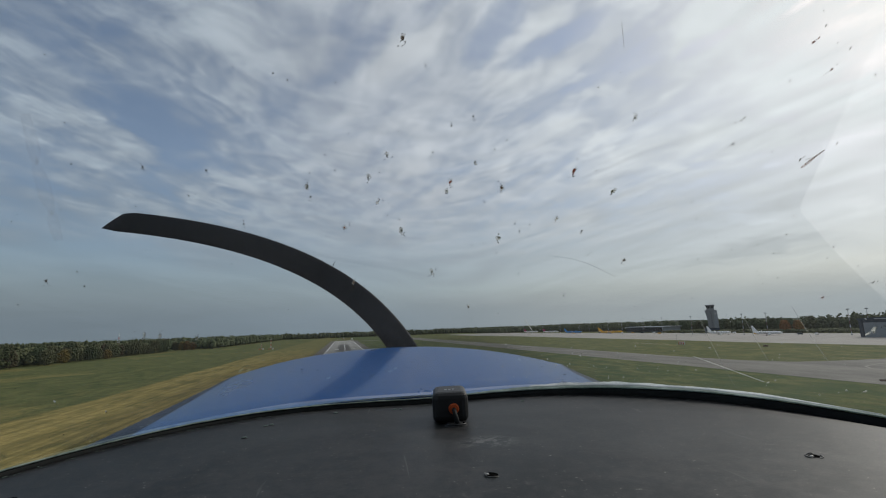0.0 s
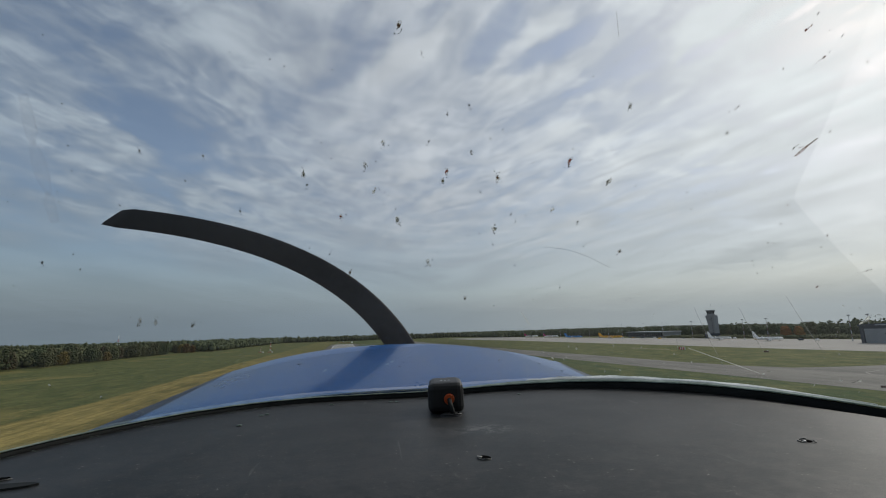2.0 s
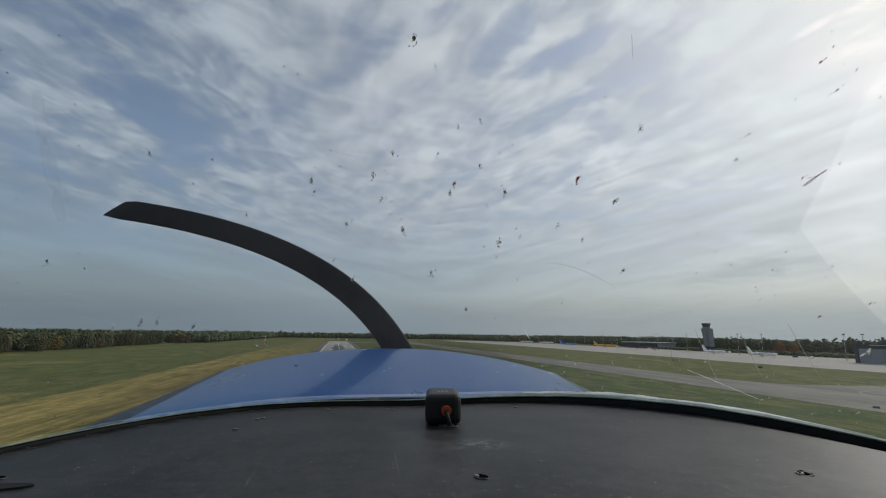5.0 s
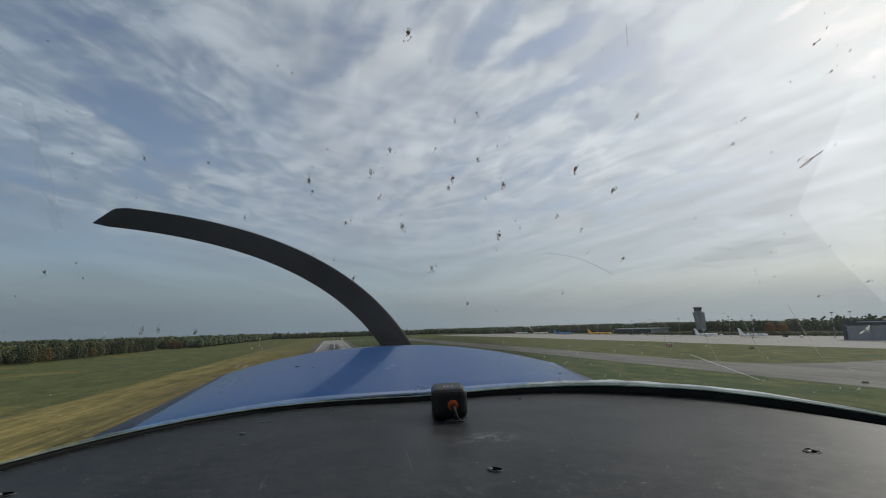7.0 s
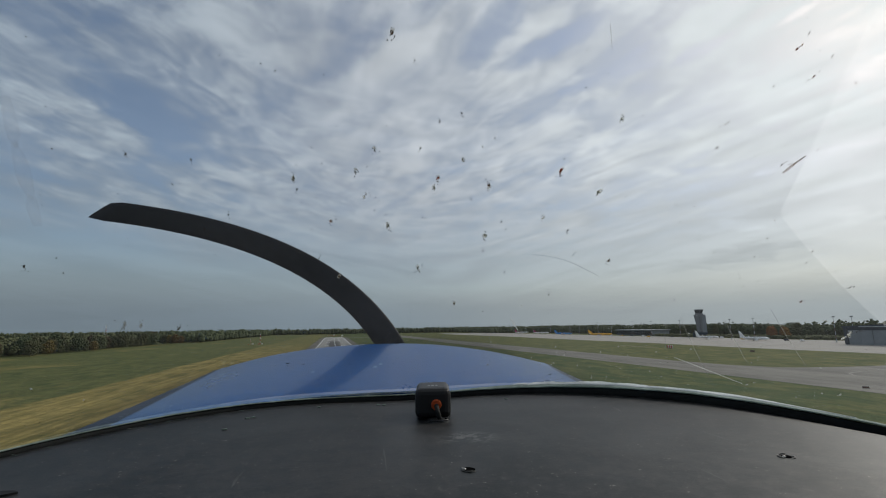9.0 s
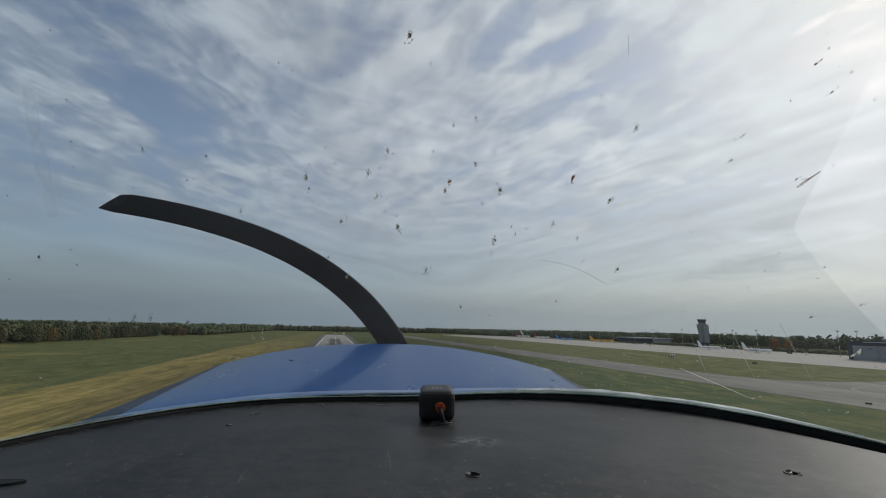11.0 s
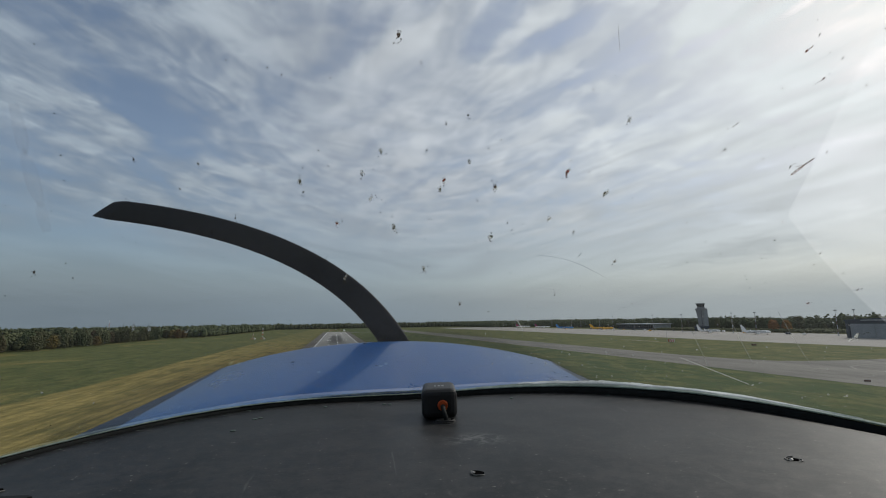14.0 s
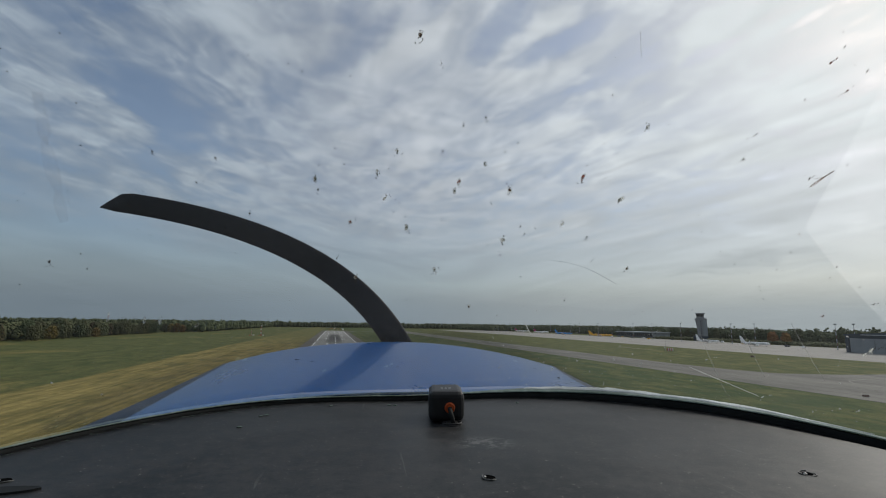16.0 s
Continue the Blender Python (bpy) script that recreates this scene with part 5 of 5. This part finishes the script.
# ---- dried insects on the windscreen ----
def splat(dx, t, size, seed, material, label=""):
    """Dried drops of uneven size, run together along the airflow, in a thin pale halo."""
    r = random.Random(seed)
    p, n = screen(dx, t), screen_normal(dx, t)
    upv = (screen(dx, t + 0.01) - p).normalized()
    side_v = upv.cross(n).normalized()
    slant = r.uniform(-0.4, 0.4) + 4.2 * max(0, dx - 0.2)
    run = 1 + 3.5 * max(0, min(0.25, dx - 0.25))

    def drop(bm, c, rad, tall, lift):
        ring_, ph = [], r.uniform(0, 6.28)
        for j in range(12):
            a = 2 * math.pi * j / 12
            q = rad / math.sqrt(run) * (1 + 0.22 * math.sin(2 * a + ph) + 0.14 * math.sin(3 * a + 2 * ph))
            ring_.append(bm.verts.new(c + side_v * (math.cos(a) * q + slant * math.sin(a) * q * 0.6) + upv * math.sin(a) * q * tall * run))
        top, low_ = bm.verts.new(c + n * lift), bm.verts.new(c - n * 0.0002)
        for j in range(12):
            bm.faces.new((ring_[j], ring_[(j + 1) % 12], top))
            bm.faces.new((ring_[(j + 1) % 12], ring_[j], low_))

    def at(sx, sy, lift):
        return p + side_v * (sx + slant * sy) + upv * sy + n * lift

    bm = bmesh.new()
    big = size > 3.5
    drop(bm, at(0, 0, 0.0005), size * 0.00021, r.uniform(1.1, 1.8), 0.0004)
    if big:
        for k in range(r.randint(1, 3)):
            drop(bm, at(r.gauss(0, size * 0.00016), r.gauss(0, size * 0.00034), 0.0005), size * 0.00013 * r.uniform(0.5, 1.1), r.uniform(1.0, 1.6), 0.0004)
    o = part("insect_splat", bm, material, windscreen, label)
    o.visible_shadow = False
    if big:
        bm = bmesh.new()
        tail = r.choice((-1, 1))
        for k in range(r.randint(5, 9)):
            f = r.random()
            drop(bm, at(r.gauss(0, size * (0.00010 + 0.00022 * f)), tail * f * size * 0.0013 + r.gauss(0, size * 0.0001), 0.0004), size * 0.00011 * r.uniform(0.4, 1.0), r.uniform(1.0, 1.7), 0.0003)
        h = part("spatter", bm, BUG_GREY if seed % 3 else BUG_OLIVE, o, "grey-green spattered drops")
        h.visible_shadow = False
    if size > 5.5:
        bm = bmesh.new()
        for k in range(3):
            drop(bm, at(r.gauss(0, size * 0.00012), r.gauss(0, size * 0.0003), 0.0002), size * 0.00034 * r.uniform(0.6, 1.0), 1.6, 0.0001)
        h = part("halo", bm, SMEAR, o, "pale dried halo")
        h.visible_shadow = False


DARK = ((-0.064, 0.728, 8), (0.016, 0.613, 4), (-0.074, 0.562, 3), (0.106, 0.507, 8), (0.006, 0.449, 3.4), (0.135, 0.435, 4), (-0.133, 0.320, 7), (0.152, 0.325, 4), (0.070, 0.254, 6), (0.243, 0.402, 5), (-0.313, 0.387, 4), (-0.456, 0.301, 5), (-0.379, 0.483, 4), (0.437, 0.587, 4), (0.458, 0.466, 6), (0.405, 0.349, 5), (0.309, 0.325, 6), (0.446, 0.276, 4), (0.448, 0.268, 4), (0.493, 0.315, 5), (0.519, 0.251, 6))
REDDISH = ((0.217, 0.520, 9), (0.021, 0.523, 8), (-0.147, 0.432, 6), (0.448, 0.631, 6), (0.451, 0.635, 4), (0.465, 0.589, 6), (0.494, 0.222, 7), (0.463, 0.374, 4))
GREYISH = ((0.049, 0.627, 5), (-0.082, 0.564, 6), (-0.011, 0.572, 5), (0.058, 0.555, 6), (-0.110, 0.524, 7), (0.016, 0.506, 7), (0.080, 0.482, 4), (-0.056, 0.433, 9), (0.144, 0.419, 4), (0.111, 0.410, 9), (-0.165, 0.356, 5), (-0.001, 0.345, 8), (0.006, 0.351, 4), (0.232, 0.258, 5), (0.258, 0.347, 4), (-0.200, 0.498, 7), (-0.196, 0.481, 5), (-0.285, 0.419, 5), (0.276, 0.468, 8), (0.288, 0.588, 6), (0.401, 0.511, 7), (0.436, 0.486, 4), (0.421, 0.322, 5), (0.392, 0.309, 5), (-0.349, 0.193, 6))
PALE = ((-0.029, 0.697, 4), (0.088, 0.573, 4), (0.236, 0.573, 3), (-0.095, 0.483, 6), (-0.139, 0.437, 4), (0.201, 0.432, 6), (0.110, 0.376, 5), (-0.195, 0.365, 4), (-0.321, 0.496, 5), (0.406, 0.548, 7), (0.468, 0.594, 4), (0.457, 0.496, 4), (0.435, 0.302, 4), (0.408, 0.259, 5), (0.395, 0.225, 5), (-0.396, 0.206, 7), (-0.383, 0.202, 7))
for base_seed, marks, material in ((0, DARK, BUG), (40, REDDISH, BUG_RED), (60, GREYISH, BUG_GREY), (90, PALE, SMEAR)):
    for k, (dx, t, s) in enumerate(marks):
        splat(dx, t, s * (1 if dx < 0.33 else 0.7), base_seed + k, material)
SMALL = ((-0.237, 0.652), (-0.220, 0.648), (-0.157, 0.659), (-0.430, 0.468), (-0.174, 0.553), (-0.196, 0.521), (-0.160, 0.531), (-0.093, 0.535), (0.106, 0.587), (0.232, 0.647), (0.249, 0.513), (0.219, 0.539), (-0.341, 0.452), (-0.400, 0.398), (-0.437, 0.316), (-0.434, 0.293), (-0.303, 0.344), (-0.078, 0.483), (-0.079, 0.460), (0.001, 0.449), (-0.060, 0.453), (-0.003, 0.410), (0.014, 0.368), (-0.056, 0.324), (-0.044, 0.273), (0.019, 0.279), (0.160, 0.429), (0.065, 0.399), (0.085, 0.401), (0.116, 0.280), (-0.008, 0.236), (0.036, 0.226), (0.374, 0.423), (0.382, 0.390), (0.314, 0.452), (0.334, 0.215), (0.462, 0.261), (0.452, 0.251), (0.461, 0.342), (0.455, 0.309), (0.454, 0.648), (0.474, 0.611), (0.493, 0.569), (0.480, 0.482), (0.509, 0.280), (0.491, 0.295))
for k, (dx, t) in enumerate(SMALL):
    splat(dx, t, 3.2, 150 + k, BUG)


def streak_mark(name, a, b, width, material, bow=0.0):
    """A thin mark along the perspex from a to b."""
    rows = []
    for i in range(13):
        f = i / 12
        dx, t = a[0] + (b[0] - a[0]) * f, a[1] + (b[1] - a[1]) * f + bow * math.sin(math.pi * f)
        p, n = screen(dx, t), screen_normal(dx, t)
        d = (screen(a[0] + (b[0] - a[0]) * (f + 0.05), a[1] + (b[1] - a[1]) * (f + 0.05)) - p).normalized()
        s = d.cross(n) * width * (0.4 + 0.6 * math.sin(math.pi * (0.1 + 0.8 * f)))
        rows.append([tuple(p - s + n * 0.0004), tuple(p + n * 0.0007), tuple(p + s + n * 0.0004), tuple(p + n * 0.0002)])
    o = part(name, loft(rows), material, windscreen)
    o.visible_shadow = False


def reflection_patch():
    """A bright film added in place of a perspex reflection, with a kinked inner border."""
    def f(u, v):
        t = 0.12 + 0.70 * v
        inner = 0.465 + (t - 0.386) * (0.102 if t > 0.386 else -0.375)
        dx = inner + (0.638 - inner) * u
        return screen(dx, t) + screen_normal(dx, t) * 0.0012
    o = part("hazy_film", sheet(f, 14, 40), REFLECT_FILM, windscreen, "bright patch standing in for a windscreen reflection", smooth=True)
    o.visible_shadow = False


reflection_patch()
streak_mark("scratch", (0.195, 0.358), (0.301, 0.291), 0.0003, BUG, 0.012)
streak_mark("insect_streak", (0.4655, 0.463), (0.4730, 0.475), 0.0008, BUG_RUST)
streak_mark("insect_streak", (0.4605, 0.453), (0.4675, 0.466), 0.0014, SMEAR_RUST)
streak_mark("insect_streak", (0.4615, 0.465), (0.4670, 0.4665), 0.0003, BUG_RUST)
for k in range(3):
    splat(0.4605 + 0.002 * k, 0.454 + 0.004 * k, 3.0, 300 + k, BUG_RUST)
streak_mark("scratch", (0.408, 0.085), (0.470, 0.032), 0.0006, SMEAR_B)
for a, b in (((0.405, 0.184), (0.451, 0.009)), ((0.444, 0.180), (0.470, 0.080)), ((0.476, 0.204), (0.507, 0.089))):
    streak_mark("dried_run", a, b, 0.00045, SMEAR)
for dx, t, s, seed in ((0.473, 0.032, 5, 401), (0.477, 0.039, 5, 402), (0.528, 0.040, 6, 403), (0.522, 0.155, 8, 404), (0.525, 0.165, 8, 405)):
    splat(dx, t, s * 0.75, seed, SMEAR_B, "whitish dried smear")
streak_mark("dried_run", (0.174, 0.207), (0.192, 0.168), 0.0008, SMEAR_B)
streak_mark("scratch", (0.249, 0.728), (0.258, 0.694), 0.0004, SMEAR)
for dx, t, s, seed in ((-0.463, 0.098, 4.5, 411), (-0.433, 0.060, 3.6, 412), (0.273, 0.091, 5, 414)):
    splat(dx, t, s, seed, SMEAR_B, "whitish dried smear")
streak_mark("pale_smear", (-0.452, 0.518), (-0.445, 0.361), 0.006, THIN, -0.01)
pale = bmesh.new()
rs = random.Random(9)
for k in range(110):
    dx, t = rs.uniform(0.12, 0.56), rs.uniform(0.01, 0.24)
    p, n = screen(dx, t), screen_normal(dx, t)
    m_ = Matrix.Translation(p + n * 0.0003) @ Euler((rs.uniform(0, 3), rs.uniform(0, 3), 0)).to_matrix().to_4x4() @ Matrix.Diagonal((rs.uniform(0.6, 3.0), 1, 0.6, 1))
    bmesh.ops.create_icosphere(pale, subdivisions=1, radius=rs.uniform(0.0004, 0.0011), matrix=m_)
glints = bmesh.new()
for k in range(45):
    dx, t = rs.gauss(0.482, 0.006), rs.gauss(0.487, 0.012)
    bmesh.ops.create_icosphere(glints, subdivisions=1, radius=rs.uniform(0.00012, 0.0004), matrix=Matrix.Translation(screen(dx, t) + screen_normal(dx, t) * 0.0015))
o = tagged(part("bright_specks", glints, GLINT, windscreen), kind="stuff")
o.visible_shadow = False
o = tagged(part("pale_specks", pale, SMEAR_B, windscreen), kind="stuff")
o.visible_shadow = False
specks = bmesh.new()
rs = random.Random(5)
for k in range(260):
    dx, t = rs.uniform(-0.5, 0.56), min(0.95, max(0.03, rs.gauss(0.36, 0.2)))
    p, n = screen(dx, t), screen_normal(dx, t)
    r_ = rs.uniform(0.00025, 0.0007)
    bmesh.ops.create_icosphere(specks, subdivisions=1, radius=r_, matrix=Matrix.Translation(p + n * 0.0003))
o = tagged(part("fine_specks", specks, BUG, windscreen), kind="stuff")
o.visible_shadow = False
